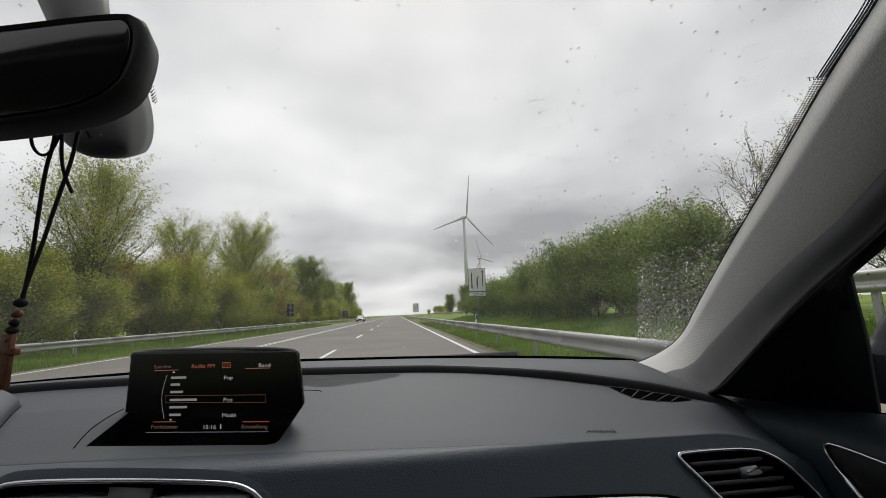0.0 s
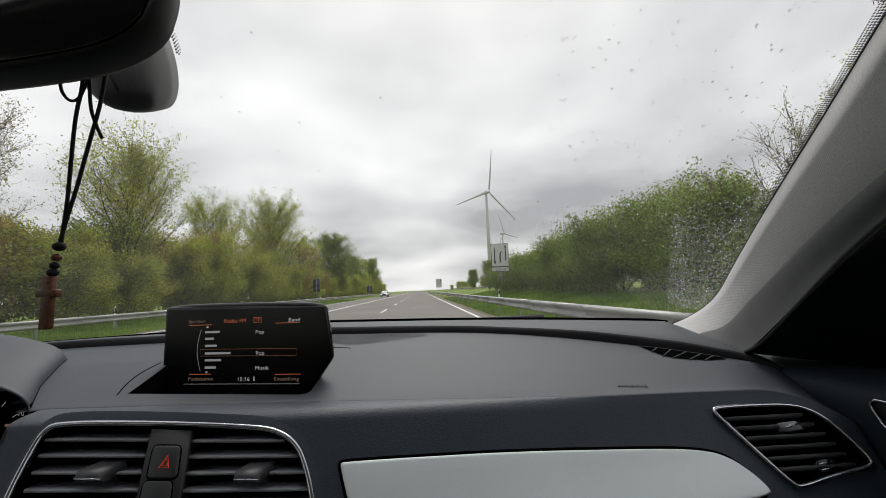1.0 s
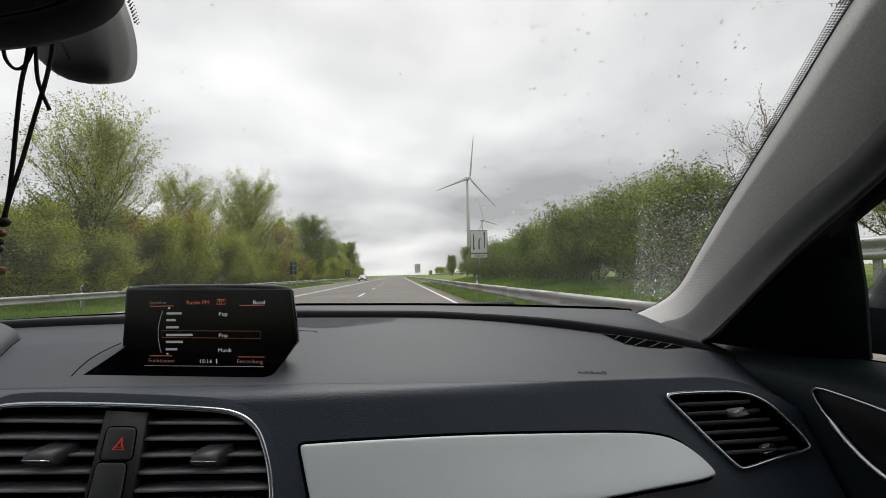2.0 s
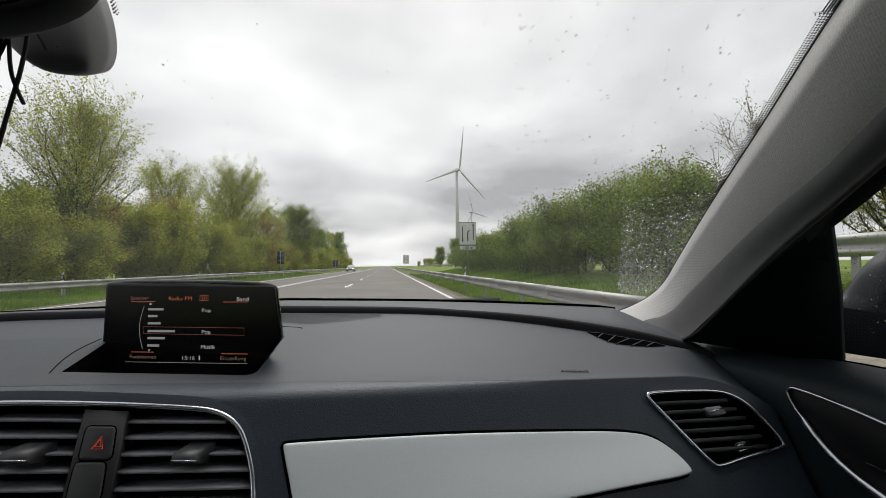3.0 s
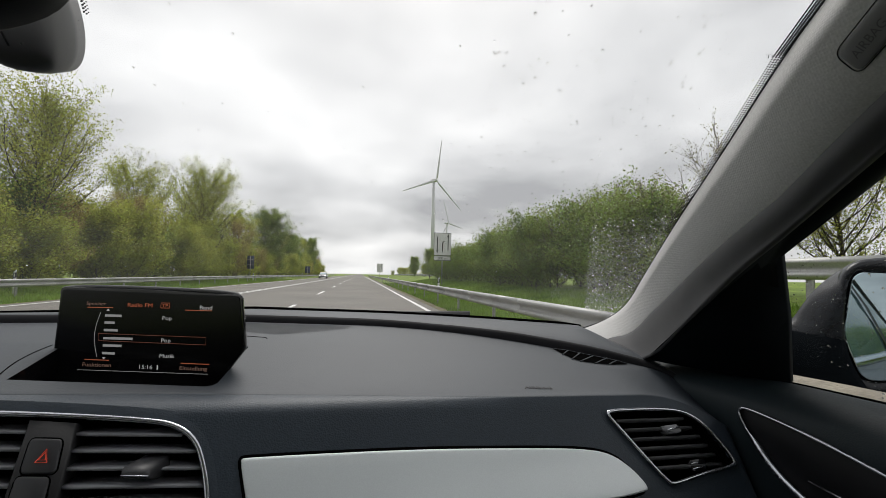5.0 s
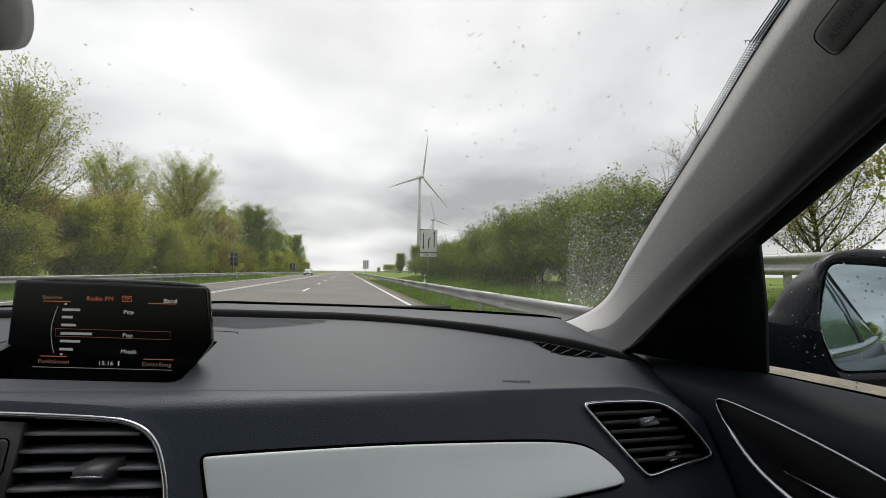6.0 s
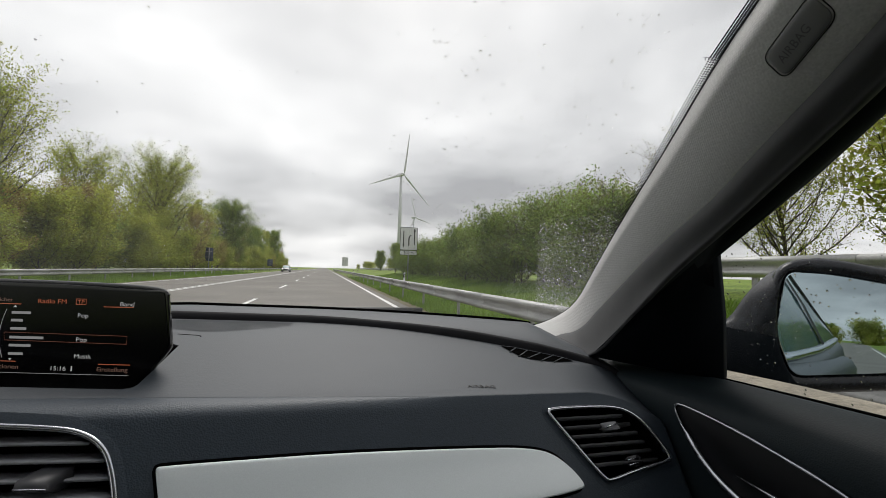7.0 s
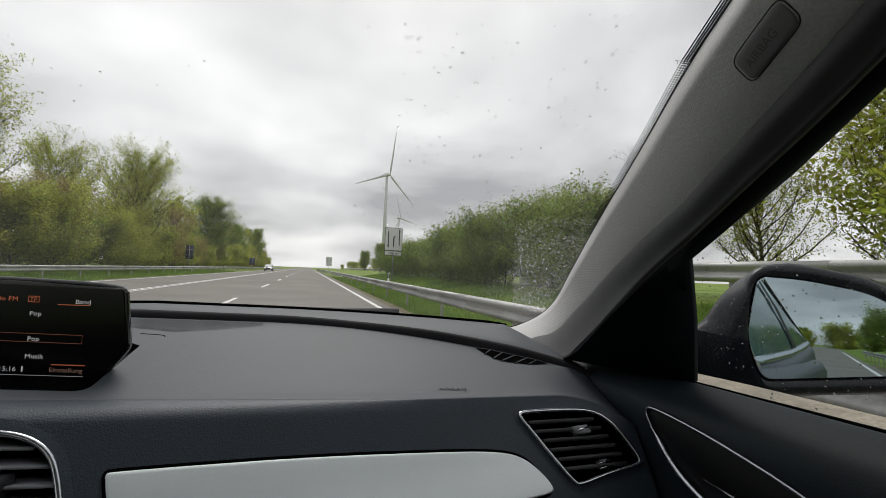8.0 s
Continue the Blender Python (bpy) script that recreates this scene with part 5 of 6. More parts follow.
# lane-merge signs
def lane_sign(u, v, width, low, words):
    sg = thing("lane_sign", "white rectangular lane-layout road sign with black arrows on a steel post", "road sign", "road signs")
    h = width * 1.28
    m = EXT @ Matrix.Translation((u, v, 0)) @ Matrix.Rotation(radians(4), 4, "Z") @ Matrix.Rotation(radians(90), 4, "X")
    part("post", moved(tube([(0, 0, land_z(u) - 0.2), (0, 0, low + h + 0.4)], 0.045, sides=10), EXT @ Matrix.Translation((u, v + 0.06, 0))), M_ZINC, sg)

    def pane_of(nm, x, y, w, hh, mat, z, lab=""):
        out = fillet([(x - w / 2, y - hh / 2), (x + w / 2, y - hh / 2), (x + w / 2, y + hh / 2), (x - w / 2, y + hh / 2)], 0.08, 3) if min(w, hh) > 0.3 else [Vector((x - w / 2, y - hh / 2, 0)), Vector((x + w / 2, y - hh / 2, 0)), Vector((x + w / 2, y + hh / 2, 0)), Vector((x - w / 2, y + hh / 2, 0))]
        part(nm, plate([(p.x, p.y) for p in out], m, z - 0.006, z, 0.002), mat, sg, lab, smooth=False)

    yc = low + 0.42 + h / 2
    pane_of("border", 0, yc, width, h, M_SIGNBLACK, 0.010, "black border")
    pane_of("panel", 0, yc, width * 0.95, h * 0.96, M_SIGNWHITE, 0.018, "white reflective panel")
    pane_of("plaque_border", 0, low + 0.20, width, 0.40, M_SIGNBLACK, 0.010, "black border")
    pane_of("plaque", 0, low + 0.20, width * 0.95, 0.34, M_SIGNWHITE, 0.018, "white distance plaque")
    s = width
    for x, y0, y1, head in ((-0.30, 0.42, -0.34, -1), (0.32, -0.34, 0.42, 1)):
        pane_of("arrow_shaft", x * s, yc + s * (y0 + y1) / 2, 0.055 * s, abs(y1 - y0) * s, M_SIGNBLACK, 0.024)
        bm = bmesh.new()
        bm.faces.new([bm.verts.new(m @ Vector((x * s + dx * s, yc + y1 * s + dy * s * head, 0.025))) for dx, dy in ((-0.075, 0), (0.075, 0), (0, 0.16))])
        part("arrow_head", bm, M_SIGNBLACK, sg)
    bend = [(0.0, -0.42), (0.0, 0.02), (0.03, 0.12), (0.12, 0.20)]
    part("merge_line", loft([[m @ Vector((x * s + dx * s, yc + y * s, 0.025)) for dx in (-0.035, 0.035)] for x, y in bend]), M_SIGNBLACK, sg)
    if words:
        writing("distance_text", words, 0.36, m @ Matrix.Translation((0, low + 0.08, 0.022)), M_SIGNBLACK, sg, "distance lettering", centre=True)
    for x in (-0.25, 0.25):
        part("clamp", moved(box((0.06, 0.05, 0.05)), EXT @ Matrix.Translation((u, v + 0.03, yc + x * h))), M_ZINC, sg)


lane_sign(6.9, 38.0, 1.55, 2.45, "200 m")
lane_sign(6.2, 150.0, 1.9, 1.9, "")


# backs of signs by the far lanes
def sign_back(u, v, w, h, low):
    sb = thing("sign_back", "dark back of a road sign on its post", "road sign", "sign backs")
    m = EXT @ Matrix.Translation((u, v, 0))
    part("panel", moved(box((w, 0.03, h), (0, 0, low + h / 2), 0.01, 1), m), M_SIGNBACK, sb)
    part("rail", moved(box((w * 0.96, 0.04, 0.05), (0, -0.03, low + h * 0.3)), m), M_ZINC, sb)
    part("rail", moved(box((w * 0.96, 0.04, 0.05), (0, -0.03, low + h * 0.7)), m), M_ZINC, sb)
    part("post", moved(tube([(0, -0.06, -0.2), (0, -0.06, low + h)], 0.04, sides=8), m), M_ZINC, sb)


sign_back(-14.2, 62, 0.9, 1.7, 1.6)
sign_back(-12.6, 112, 1.2, 1.6, 1.2)

# ---- oncoming car, far off ----
oc = thing("oncoming_car", "dark grey car with lit headlights far ahead on the opposite lane", "car")
m = EXT @ Matrix.Translation((-8.6, 108, 0)) @ Matrix.Rotation(math.pi, 4, "Z")
body = [(-2.1, 0.35, 0.80), (-2.15, 0.62, 0.86), (-1.6, 0.92, 0.88), (1.1, 0.92, 0.88), (1.95, 0.72, 0.84), (2.15, 0.45, 0.80)]
secs = []
for y, z, w in body:
    secs.append([m @ Vector((x * w, y, zz)) for x, zz in ((-1, 0.28), (-1.02, z * 0.75), (-0.92, z), (0.92, z), (1.02, z * 0.75), (1, 0.28))])
part("body", loft(secs, True, True), M_CARPAINT, oc)
cabn = [(-1.75, 0.90, 0.80), (-1.2, 1.40, 0.66), (0.1, 1.46, 0.66), (0.55, 1.30, 0.68), (1.15, 0.90, 0.80)]
part("cabin", loft([[m @ Vector((x * w, y, zz)) for x, zz in ((-1, 0.88), (-0.98, z - 0.02), (-0.85, z), (0.85, z), (0.98, z - 0.02), (1, 0.88))] for y, z, w in cabn], True, True), M_CARPAINT, oc)
part("windscreen", loft([[m @ Vector((x * 0.66, 0.60, 1.30)) for x in (-1, 0, 1)], [m @ Vector((x * 0.76, 1.13, 0.95)) for x in (-1, 0, 1)]]), M_DARKGLASS, oc, "dark windscreen")
part("grille", moved(box((0.9, 0.05, 0.18), (0, 2.13, 0.55), 0.02, 1), m), M_BLACK, oc)
for sx in (-1, 1):
    part("headlight", moved(box((0.28, 0.08, 0.13), (sx * 0.62, 2.06, 0.66), 0.03, 2), m), M_LAMP, oc, "lit headlight")
    for y in (-1.35, 1.35):
        wh = part("wheel", moved(tube([(sx * 0.72, y, 0.32), (sx * 0.90, y, 0.32)], 0.32, sides=20), m), M_TYRE, oc)
        part("rim", moved(tube([(sx * 0.895, y, 0.32), (sx * 0.912, y, 0.32)], 0.19, sides=14), m), M_ZINC, wh)


# ---- wind turbines ----
def turbine(x, y, hub, blade, yaw, spin, band=True):
    wt = thing("wind_turbine", "tall pale grey three-bladed wind turbine standing on the far fields", "wind turbine", "wind turbines")
    k = hub / 110
    part("tower", tube([(x, y, -1), (x, y, hub * 0.5), (x, y, hub - 1.5)], [2.6 * k, 2.0 * k, 1.35 * k], sides=20), M_TOWER, wt)
    if band:
        part("red_band", tube([(x, y, hub * 0.19), (x, y, hub * 0.225)], [2.5 * k, 2.46 * k], sides=20), M_REDBAND, wt, "painted red band")
    head = Matrix.Translation((x, y, hub)) @ Matrix.Rotation(radians(yaw), 4, "Z")
    part("nacelle", moved(tube([(0, -4.0 * k, 0), (0, -2.5 * k, 0.2), (0, 3 * k, 0.3), (0, 6 * k, 0.2)], [1.4 * k, 2.1 * k, 2.2 * k, 1.2 * k], sides=12), head), M_TOWER, wt)
    part("hub", moved(tube([(0, -6.2 * k, 0), (0, -5.4 * k, 0), (0, -3.8 * k, 0)], [0.4 * k, 1.3 * k, 1.7 * k], sides=12), head), M_TOWER, wt)
    for i in range(3):
        bm_rot = head @ Matrix.Translation((0, -4.8 * k, 0)) @ Matrix.Rotation(radians(spin + 120 * i), 4, "Y")
        secs = []
        for s in spaced(0, 1, 12):
            r = 1.2 * k + s * blade
            chord = (0.9 if s < 0.04 else 2.6 * (1 - s) ** 0.8 + 0.35) * k
            th = (0.8 if s < 0.04 else 0.55 * (1 - s) + 0.1) * k
            secs.append([bm_rot @ Vector((-0.35 * chord, 0, r)), bm_rot @ Vector((0, -th / 2, r)), bm_rot @ Vector((0.65 * chord, 0, r)), bm_rot @ Vector((0, th / 2, r))])
        part("blade", loft(secs, True, True), M_TOWER, wt)


turbine(102, 500, 110, 50, 28, 8)
turbine(213, 900, 110, 50, 38, -22)
turbine(640, 1360, 110, 50, 32, -15)
turbine(862, 600, 108, 52, -20, -30, False)


# ---- trees and shrubs ----
def grow(seed, height, spread, trunk_r, first=0.18, leader=1.0, limbs=26, twigs=7, lean=(0.06, 0.0), up=0.55, tip_power=0.75):
    """Branches as (start, end, r0, r1) and the twig tips that carry leaves."""
    rg = random.Random(seed)
    segs, tips = [], []

    def run(p, d, length, r, steps, curl, lift):
        pts = [(p.copy(), r)]
        for k in range(steps):
            d = (d + Vector((rg.uniform(-curl, curl), rg.uniform(-curl, curl), rg.uniform(-curl, curl) + lift))).normalized()
            q = p + d * (length / steps)
            r2 = r * (0.82 if steps > 3 else 0.62)
            segs.append((p.copy(), q.copy(), r, r2))
            p, r = q, r2
            pts.append((p.copy(), r))
        return pts

    trunk = run(Vector((0, 0, -0.15)), Vector((lean[0], lean[1], 1)).normalized(), height * 0.9 * leader, trunk_r, 8, 0.07, 0.05)
    for k in range(limbs):
        f = first + (1 - first) * (k / limbs) ** 0.9
        at = f * (len(trunk) - 1)
        i = min(int(at), len(trunk) - 2)
        p = trunk[i][0].lerp(trunk[i + 1][0], at - i)
        ang = k * 2.4 + rg.uniform(-0.5, 0.5)
        shape = math.sin(math.pi * min(1, (f - first) / (1 - first) * 0.80 + 0.20)) ** tip_power
        ln = spread * (0.35 + 0.75 * shape) * rg.uniform(0.75, 1.15)
        d = Vector((math.cos(ang), math.sin(ang), up + 0.5 * f)).normalized()
        limb = run(p, d, ln, trunk[i][1] * 0.45, 5, 0.16, 0.08)
        for j in range(1, len(limb)):
            for _ in range(twigs if j > 1 else twigs // 2):
                q = limb[j - 1][0].lerp(limb[j][0], rg.random())
                dd = Vector((rg.uniform(-1, 1), rg.uniform(-1, 1), rg.uniform(-0.2, 1.1))).normalized()
                tw = run(q, (d + dd).normalized(), ln * rg.uniform(0.20, 0.42), max(0.008, limb[j][1] * 0.4), 2, 0.25, 0.1)
                tips += [tw[1][0].lerp(tw[2][0], rg.random()), tw[2][0], tw[0][0].lerp(tw[1][0], rg.random())]
    return segs, tips


def wood_mesh(segs, sides=5, thin=1.0):
    verts, faces = [], []
    rk = random.Random(2)
    segs = [q for q in segs if q[2] > 0.014 or rk.random() < thin]
    for p, q, r0, r1 in segs:
        d = (q - p).normalized()
        s = d.orthogonal().normalized()
        t = d.cross(s)
        b = len(verts)
        n = sides if r0 > 0.03 else 3
        for c, r in ((p, r0), (q, r1)):
            for k in range(n):
                verts.append(c + (s * math.cos(k * math.tau / n) + t * math.sin(k * math.tau / n)) * r)
        faces += [(b + k, b + (k + 1) % n, b + n + (k + 1) % n, b + n + k) for k in range(n)]
    return mesh_from("trunk", verts, faces)


def leaf_mesh(tips, per_tip, size, reach, seed):
    """Folded diamond leaves scattered round the twig tips."""
    rs = np.random.RandomState(seed)
    c = np.repeat(np.array([tuple(t) for t in tips]), per_tip, axis=0)
    n = len(c)
    c = c + rs.normal(0, reach, (n, 3))
    a = rs.normal(0, 1, (n, 3))
    a /= np.linalg.norm(a, axis=1)[:, None]
    b = np.cross(a, rs.normal(0, 1, (n, 3)))
    b /= np.linalg.norm(b, axis=1)[:, None]
    s = (size * rs.uniform(0.6, 1.3, n))[:, None]
    verts = np.stack([c - a * s, c + b * s * 0.55, c + a * s, c - b * s * 0.55], axis=1).reshape(-1, 3)
    faces = np.arange(4 * n).reshape(-1, 4)
    me = bpy.data.meshes.new("crown")
    me.vertices.add(4 * n)
    me.vertices.foreach_set("co", verts.ravel())
    me.loops.add(4 * n)
    me.loops.foreach_set("vertex_index", faces.ravel())
    me.polygons.add(n)
    me.polygons.foreach_set("loop_start", np.arange(0, 4 * n, 4))
    me.update(calc_edges=True)
    return me


def plant(name, label, category, group, segs, tips, per_tip, size, reach, leaf, seed, thin=1.0):
    t = thing(name, label, category, group)
    place("trunk", wood_mesh(segs, thin=thin), M_BARK, t, "grey-brown trunk and limbs")
    place("crown", leaf_mesh(tips, per_tip, size, reach, seed), leaf, t, "spring foliage")
    return t


used = {}


def put(proto, u, v, scale=1.0, turn=0.0, tall=1.0, sink=0.05):
    m = EXT @ Matrix.Translation((u, v, land_z(u) - sink)) @ Matrix.Rotation(radians(turn), 4, "Z")
    if proto.name not in used:
        used[proto.name] = proto
        ob = proto
        ob.matrix_world = m
    else:
        ob = copy_thing(proto, m)
    ob.scale = (scale, scale, scale * tall)
    return ob


tall_tree = plant("roadside_tree", "tall leafy roadside tree with fresh green spring foliage", "tree", "roadside trees", *grow(3, 10.0, 4.3, 0.16, 0.10, limbs=46, twigs=11, lean=(0.12, 0.0), up=0.7, tip_power=0.6), 4, 0.060, 0.13, M_LEAF, 3, 0.5)
pale_tree = plant("pale_tree", "tall slender tree with thin pale young leaves", "tree", "roadside trees", *grow(8, 11.5, 3.6, 0.15, 0.22, limbs=30, twigs=8, up=0.8), 3, 0.055, 0.14, M_LEAF_PALE, 8)
round_tree = plant("round_tree", "dense rounded green tree behind the guard rail", "tree", "roadside trees", *grow(13, 9.5, 3.5, 0.17, 0.10, limbs=58, twigs=11, up=0.55, tip_power=0.6), 6, 0.062, 0.20, M_LEAF_DARK, 13)
brown_tree = plant("reddish_tree", "smaller tree with reddish-brown young leaves", "tree", "roadside trees", *grow(17, 7.0, 2.9, 0.11, 0.10, limbs=28, twigs=8, up=0.5), 4, 0.060, 0.12, M_LEAF_BROWN, 17)
shrub = plant("roadside_shrub", "dense green roadside shrub", "shrub", "roadside shrubs", *grow(23, 3.4, 2.1, 0.06, 0.02, limbs=30, twigs=8, up=0.4, tip_power=0.4), 6, 0.060, 0.16, M_LEAF, 23, 0.2)
dark_shrub = plant("hedge_shrub", "dense dark green hedge shrub with upright shoots", "shrub", "hedge shrubs", *grow(29, 3.4, 2.5, 0.06, 0.02, limbs=36, twigs=8, up=0.45, tip_power=0.35), 5, 0.060, 0.14, M_LEAF_DARK, 29, 0.25)
sprig_shrub = plant("blossom_shrub", "tall loose shrub with pale buds on upright twigs", "shrub", "hedge shrubs", *grow(31, 4.6, 2.0, 0.06, 0.04, limbs=22, twigs=5, up=1.1, tip_power=0.5), 3, 0.032, 0.07, M_LEAF_PALE, 31)

far_tall = plant("roadside_tree", "tall leafy roadside tree with fresh green spring foliage", "tree", "roadside trees", *grow(4, 11.0, 3.4, 0.16, 0.16, limbs=26, twigs=6, lean=(0.10, 0.0)), 3, 0.13, 0.18, M_LEAF, 4, 0.15)
far_round = plant("round_tree", "dense rounded green tree behind the guard rail", "tree", "roadside trees", *grow(14, 9.5, 3.5, 0.17, 0.10, limbs=40, twigs=8, up=0.55, tip_power=0.6), 4, 0.12, 0.26, M_LEAF_DARK, 14, 0.15)
far_brown = plant("reddish_tree", "smaller tree with reddish-brown young leaves", "tree", "roadside trees", *grow(18, 7.0, 2.9, 0.11, 0.10, limbs=20, twigs=5, up=0.5), 4, 0.10, 0.18, M_LEAF_BROWN, 18, 0.2)
far_shrub = plant("roadside_shrub", "dense green roadside shrub", "shrub", "roadside shrubs", *grow(24, 3.4, 2.1, 0.06, 0.02, limbs=16, twigs=5, up=0.4, tip_power=0.4), 4, 0.11, 0.20, M_LEAF, 24, 0.1)
far_hedge = plant("hedge_shrub", "dense dark green hedge shrub with upright shoots", "shrub", "hedge shrubs", *grow(30, 3.4, 2.5, 0.06, 0.02, limbs=24, twigs=6, up=0.45, tip_power=0.35), 4, 0.088, 0.17, M_LEAF_DARK, 30, 0.15)

for proto, u, v, s, turn, tall in (
        (pale_tree, -19.0, 19, 0.85, 0, 1.0), (tall_tree, -17.2, 26.5, 0.98, 0, 1.0), (pale_tree, -19.0, 31, 0.85, 130, 1.0),
        (brown_tree, -16.8, 36.0, 0.85, 0, 1.0), (tall_tree, -18.0, 41, 0.98, 110, 0.92), (tall_tree, -17.5, 52, 1.22, 300, 0.92), (tall_tree, -18.5, 58, 1.10, 200, 0.90), (brown_tree, -16.5, 63, 1.05, 200, 1.0), (far_tall, -17.5, 71, 1.05, 250, 0.85),
        (round_tree, -16.8, 86, 1.35, 170, 0.90), (far_brown, -17.0, 96, 1.15, 70, 1.0), (far_round, -17.0, 112, 1.0, 290, 1.0), (far_tall, -17.5, 130, 0.95, 20, 1.0),
        (far_round, -17.0, 152, 1.1, 60, 1.1), (far_brown, -17.5, 172, 1.2, 310, 1.0), (far_tall, -21.0, 13, 0.75, 60, 1.0), (pale_tree, -22, 8, 0.9, 210, 1.0)):
    put(proto, u, v, s, turn, tall)
rg = random.Random(41)
for k in range(44):
    v = 8 + k * 3.1 + 0.03 * k * k
    bush = shrub if k < 14 else far_shrub
    put((dark_shrub if k < 14 else far_hedge) if k % 4 == 1 else bush, -17.5 + rg.uniform(-1.0, 0.8), v + 1.5 + rg.uniform(-0.8, 0.8), rg.uniform(1.0, 1.4), rg.uniform(0, 360), rg.uniform(0.85, 1.2))
    put(bush if k % 3 else far_brown, -15.8 + rg.uniform(-1.2, 0.5), v + rg.uniform(-0.8, 0.8), rg.uniform(0.85, 1.2) * (1.0 if k % 3 else 0.5), rg.uniform(0, 360), rg.uniform(0.85, 1.15))
for k in range(30):
    v = 12.5 + k * 1.45
    put(dark_shrub if k < 11 else far_hedge, 9.2 + rg.uniform(-0.5, 0.6), v + rg.uniform(-0.4, 0.4), rg.uniform(0.70, 0.86) * (1 - 0.008 * k), rg.uniform(0, 360), rg.uniform(0.9, 1.15))
for u, v, s in ((9.6, 10.5, 0.95), (9.6, 14.5, 0.8), (9.8, 17.0, 0.85), (9.8, 23.0, 0.8), (10.0, 31.0, 0.8), (9.3, 12.5, 0.72), (9.0, 19.5, 0.70), (9.2, 27.0, 0.66)):
    put(sprig_shrub, u, v, s, rg.uniform(0, 360))
for proto, u, v, k, turn in ((tall_tree, 10.7, 8.3, 0.46, 15), (tall_tree, 11.4, 5.6, 0.52, 140), (shrub, 10.9, 4.0, 1.30, 260), (shrub, 11.2, 2.0, 1.35, 40)):
    put(proto, u, v, k, turn)
put(far_round, 9.5, 62, 0.42, 20)
put(far_round, 10.5, 88, 0.40, 120)
for k in range(10):
    put(far_shrub, 14 + rg.uniform(-1, 2), 60 + 14 * k, rg.uniform(0.5, 0.8), rg.uniform(0, 360))

# behind the car, seen in the wing mirror
for k in range(34):
    put((far_shrub, far_hedge)[k % 2], 10 + rg.uniform(0, 5), -14 - 4.6 * k, rg.uniform(1.0, 1.5), rg.uniform(0, 360), 0.85, 0.6)
for k in range(16):
    put((far_tall, far_round, far_shrub)[k % 3], -16 - rg.uniform(0, 6), -15 - 9 * k, rg.uniform(0.7, 1.0), rg.uniform(0, 360))
for k in range(15):
    put((far_round, far_hedge, far_hedge)[k % 3], -34 + 5 * k + rg.uniform(-2, 2), -190 - rg.uniform(0, 45), rg.uniform(0.5, 0.8) * (1 if k % 3 == 0 else 2.6), rg.uniform(0, 360), 1.0, 1.4)
    put(far_shrub, -34 + 5 * k + rg.uniform(-2, 2), -184 - rg.uniform(0, 15), rg.uniform(1.3, 2.3), rg.uniform(0, 360), 1.0, 1.2)

for k in range(22):
    u = -10 + 4.0 * k + rg.uniform(-1, 1)
    if u > 4:
        put((far_hedge, far_round, far_hedge)[k % 3], u, -118 - rg.uniform(0, 14) - 0.5 * k, rg.uniform(0.6, 0.8) if k % 3 == 1 else rg.uniform(1.7, 2.3), rg.uniform(0, 360), 1.0, 1.3)

# grass blades along the near verge
def blades(name, count, u0, u1, v0, v1, seed, size):
    rs = np.random.RandomState(seed)
    u = rs.uniform(u0, u1, count)
    v = v0 + (v1 - v0) * rs.uniform(0, 1, count) ** 1.6
    h = size * rs.uniform(0.5, 1.4, count)
    az = rs.uniform(0, math.tau, count)
    dx, dy = np.cos(az) * 0.02, np.sin(az) * 0.02
    lx, ly = rs.normal(0, 0.35, count) * h, rs.normal(0, 0.35, count) * h
    z = np.array([land_z(x) for x in u]) - 0.01
    c = np.stack([u, v, z], 1)
    tri = np.stack([c + np.stack([-dx, -dy, 0 * h], 1), c + np.stack([dx, dy, 0 * h], 1), c + np.stack([lx, ly, h], 1)], 1).reshape(-1, 3)
    me = bpy.data.meshes.new(name)
    me.vertices.add(3 * count)
    me.vertices.foreach_set("co", tri.ravel())
    me.loops.add(3 * count)
    me.loops.foreach_set("vertex_index", np.arange(3 * count))
    me.polygons.add(count)
    me.polygons.foreach_set("loop_start", np.arange(0, 3 * count, 3))
    me.update(calc_edges=True)
    me.transform(EXT)
    tagged(place(name, me, M_BLADE), "short green verge grass", "grass", kind="stuff")


blades("verge_grass", 60000, 2.9, 9.0, 6, 60, 7, 0.14)
blades("far_verge_grass", 30000, -15.0, -11.2, 12, 80, 9, 0.18)

# ---- raindrops on the glass ----
rs = random.Random(77)
drops = bmesh.new()


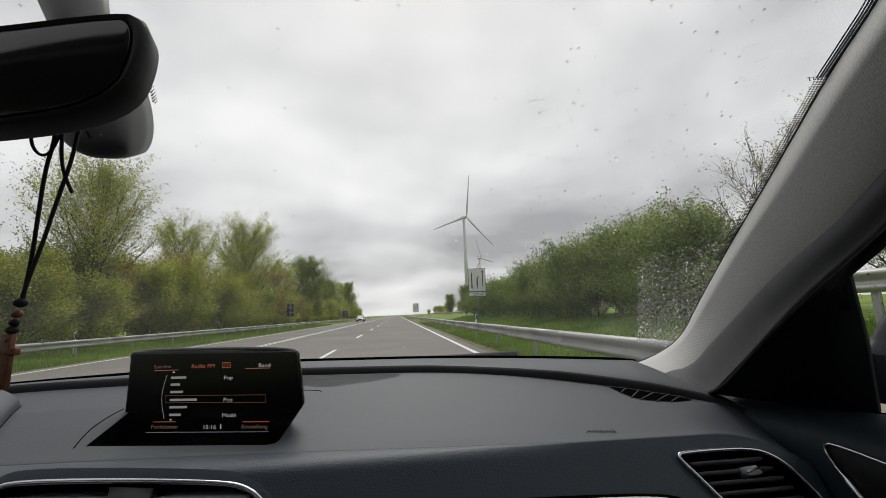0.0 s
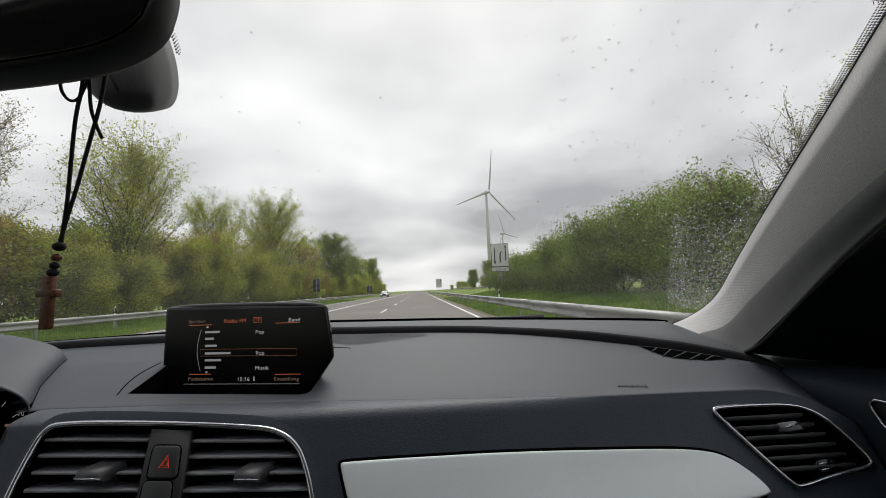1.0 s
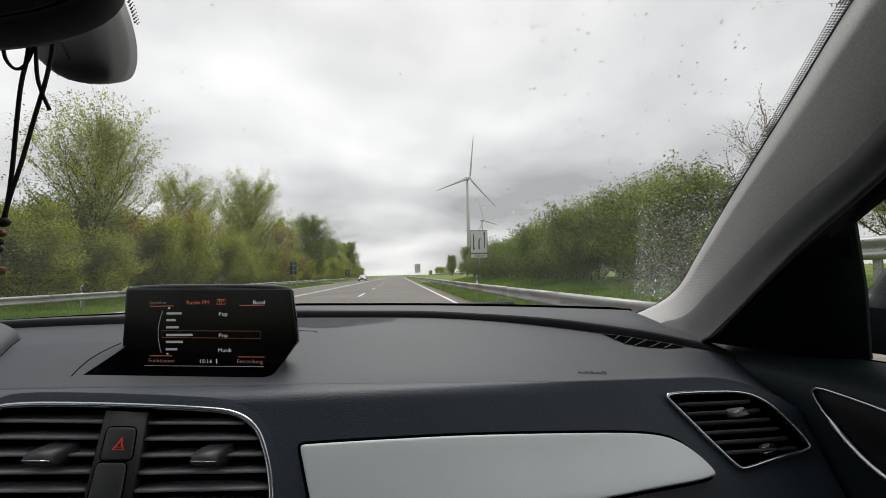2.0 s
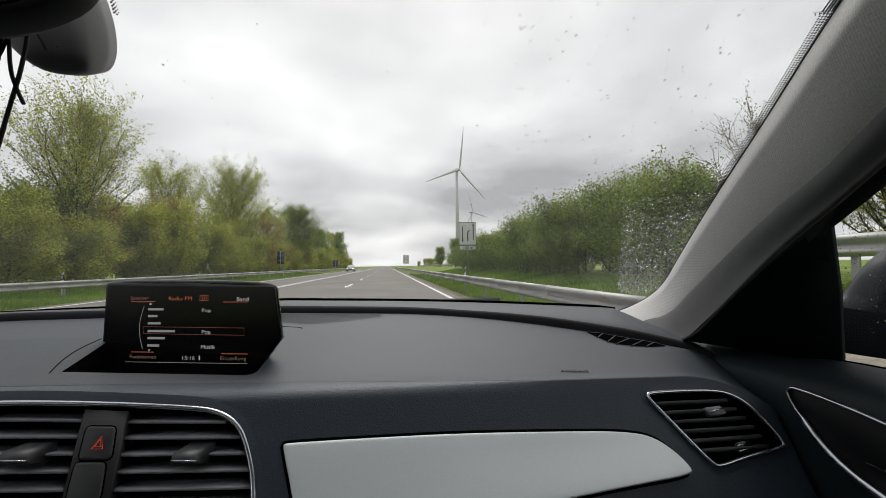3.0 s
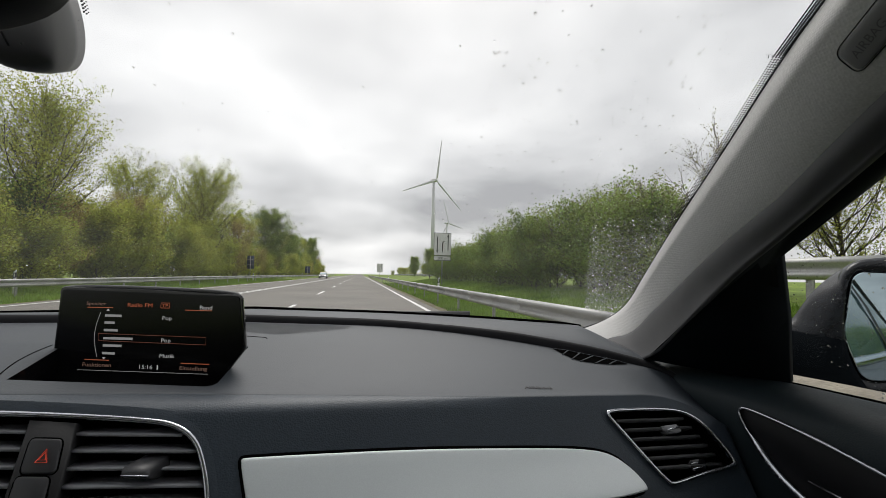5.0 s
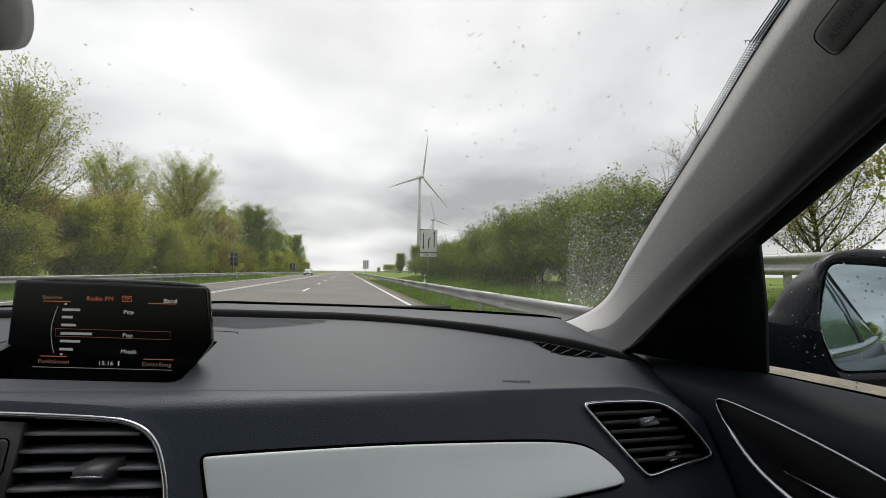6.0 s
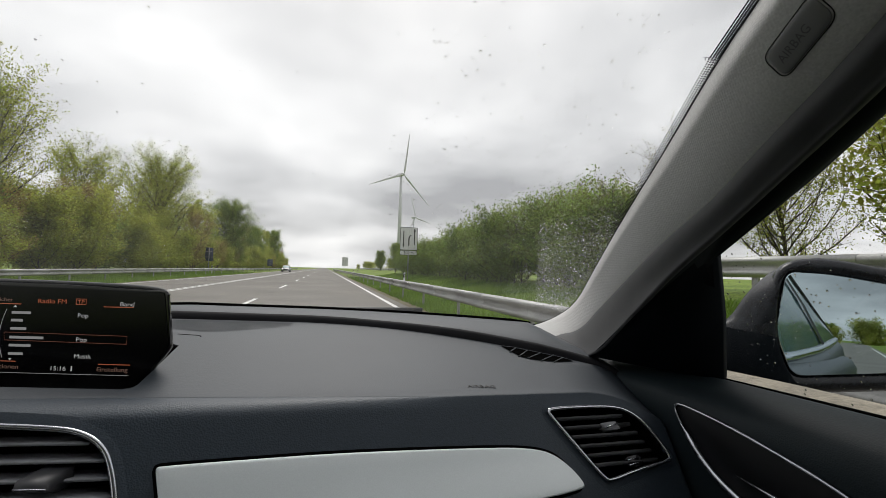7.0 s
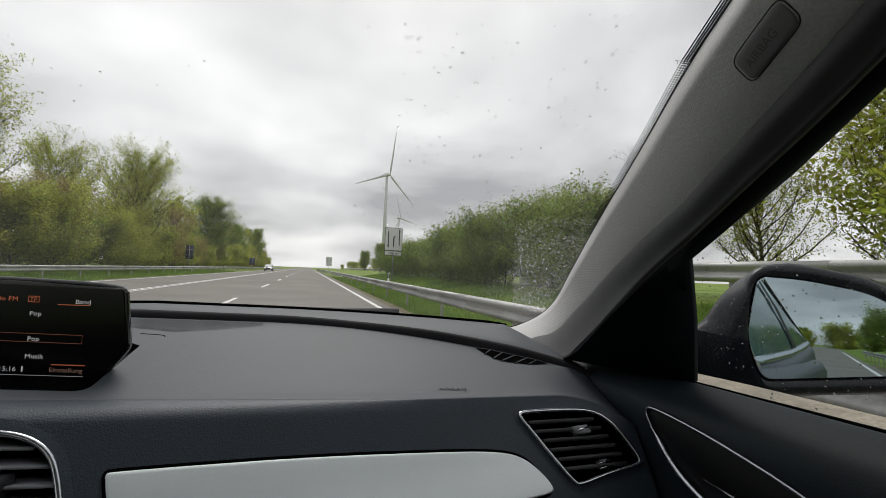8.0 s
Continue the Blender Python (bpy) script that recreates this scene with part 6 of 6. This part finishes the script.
def drop(c, nrm, r):
    nrm = nrm.normalized()
    s = nrm.orthogonal().normalized()
    t = nrm.cross(s)
    rim_v = [drops.verts.new(c + (s * math.cos(k * math.tau / 7) + t * math.sin(k * math.tau / 7)) * r * rs.uniform(0.85, 1.15)) for k in range(7)]
    mid_v = [drops.verts.new(c + nrm * r * 0.35 + (s * math.cos(k * math.tau / 7) + t * math.sin(k * math.tau / 7)) * r * 0.6) for k in range(7)]
    top = drops.verts.new(c + nrm * r * 0.5)
    for k in range(7):
        j = (k + 1) % 7
        drops.faces.new((rim_v[k], rim_v[j], mid_v[j], mid_v[k]))
        drops.faces.new((mid_v[k], mid_v[j], top))
    drops.faces.new(rim_v[::-1])


pn = Vector((0, 0.54, 1)).normalized()
for _ in range(420):
    x, z = rs.uniform(-0.35, 0.60), rs.uniform(1.10, 1.46)
    drop(Vector((x, pane_y(x, z) + 0.001, z)), pn, rs.choice((0.0004, 0.0005, 0.0007, 0.0010)))
for _ in range(300):
    x, z = rs.uniform(0.36, 0.585), rs.uniform(1.22, 1.44)
    drop(Vector((x, pane_y(x, z) + 0.001, z)), pn, rs.choice((0.0005, 0.0007, 0.0010, 0.0013)))
for _ in range(3000):
    p, q = rs.random(), rs.random() ** 0.85
    x = lerp(lerp(0.588, 0.690, p), lerp(0.700, 0.772, p), q)
    z = lerp(lerp(1.232, 1.242, p), lerp(1.098, 1.080, p), q)
    drop(Vector((x, pane_y(x, z) + 0.001, z)), pn, rs.choice((0.0005, 0.0006, 0.0008, 0.0011)))
for _ in range(800):
    y, z = rs.uniform(0.45, 0.95), rs.uniform(1.04, 1.36)
    drop(Vector((0.7765 - 0.26 * (z - 1.03), y, z)), Vector((1, 0, 0.26)), rs.choice((0.0005, 0.0006, 0.0008, 0.0011)))
M_WATER = bpy.data.materials.new("rain_water")
M_WATER.use_nodes = True
wp_ = M_WATER.node_tree.nodes["Principled BSDF"]
wp_.inputs["Transmission Weight"].default_value, wp_.inputs["Roughness"].default_value, wp_.inputs["IOR"].default_value = 1.0, 0.0, 1.33
dr_ob = tagged(part("raindrops", drops, M_WATER), "small raindrops scattered over the window glass", "raindrops", kind="stuff")
dr_ob.visible_shadow = False
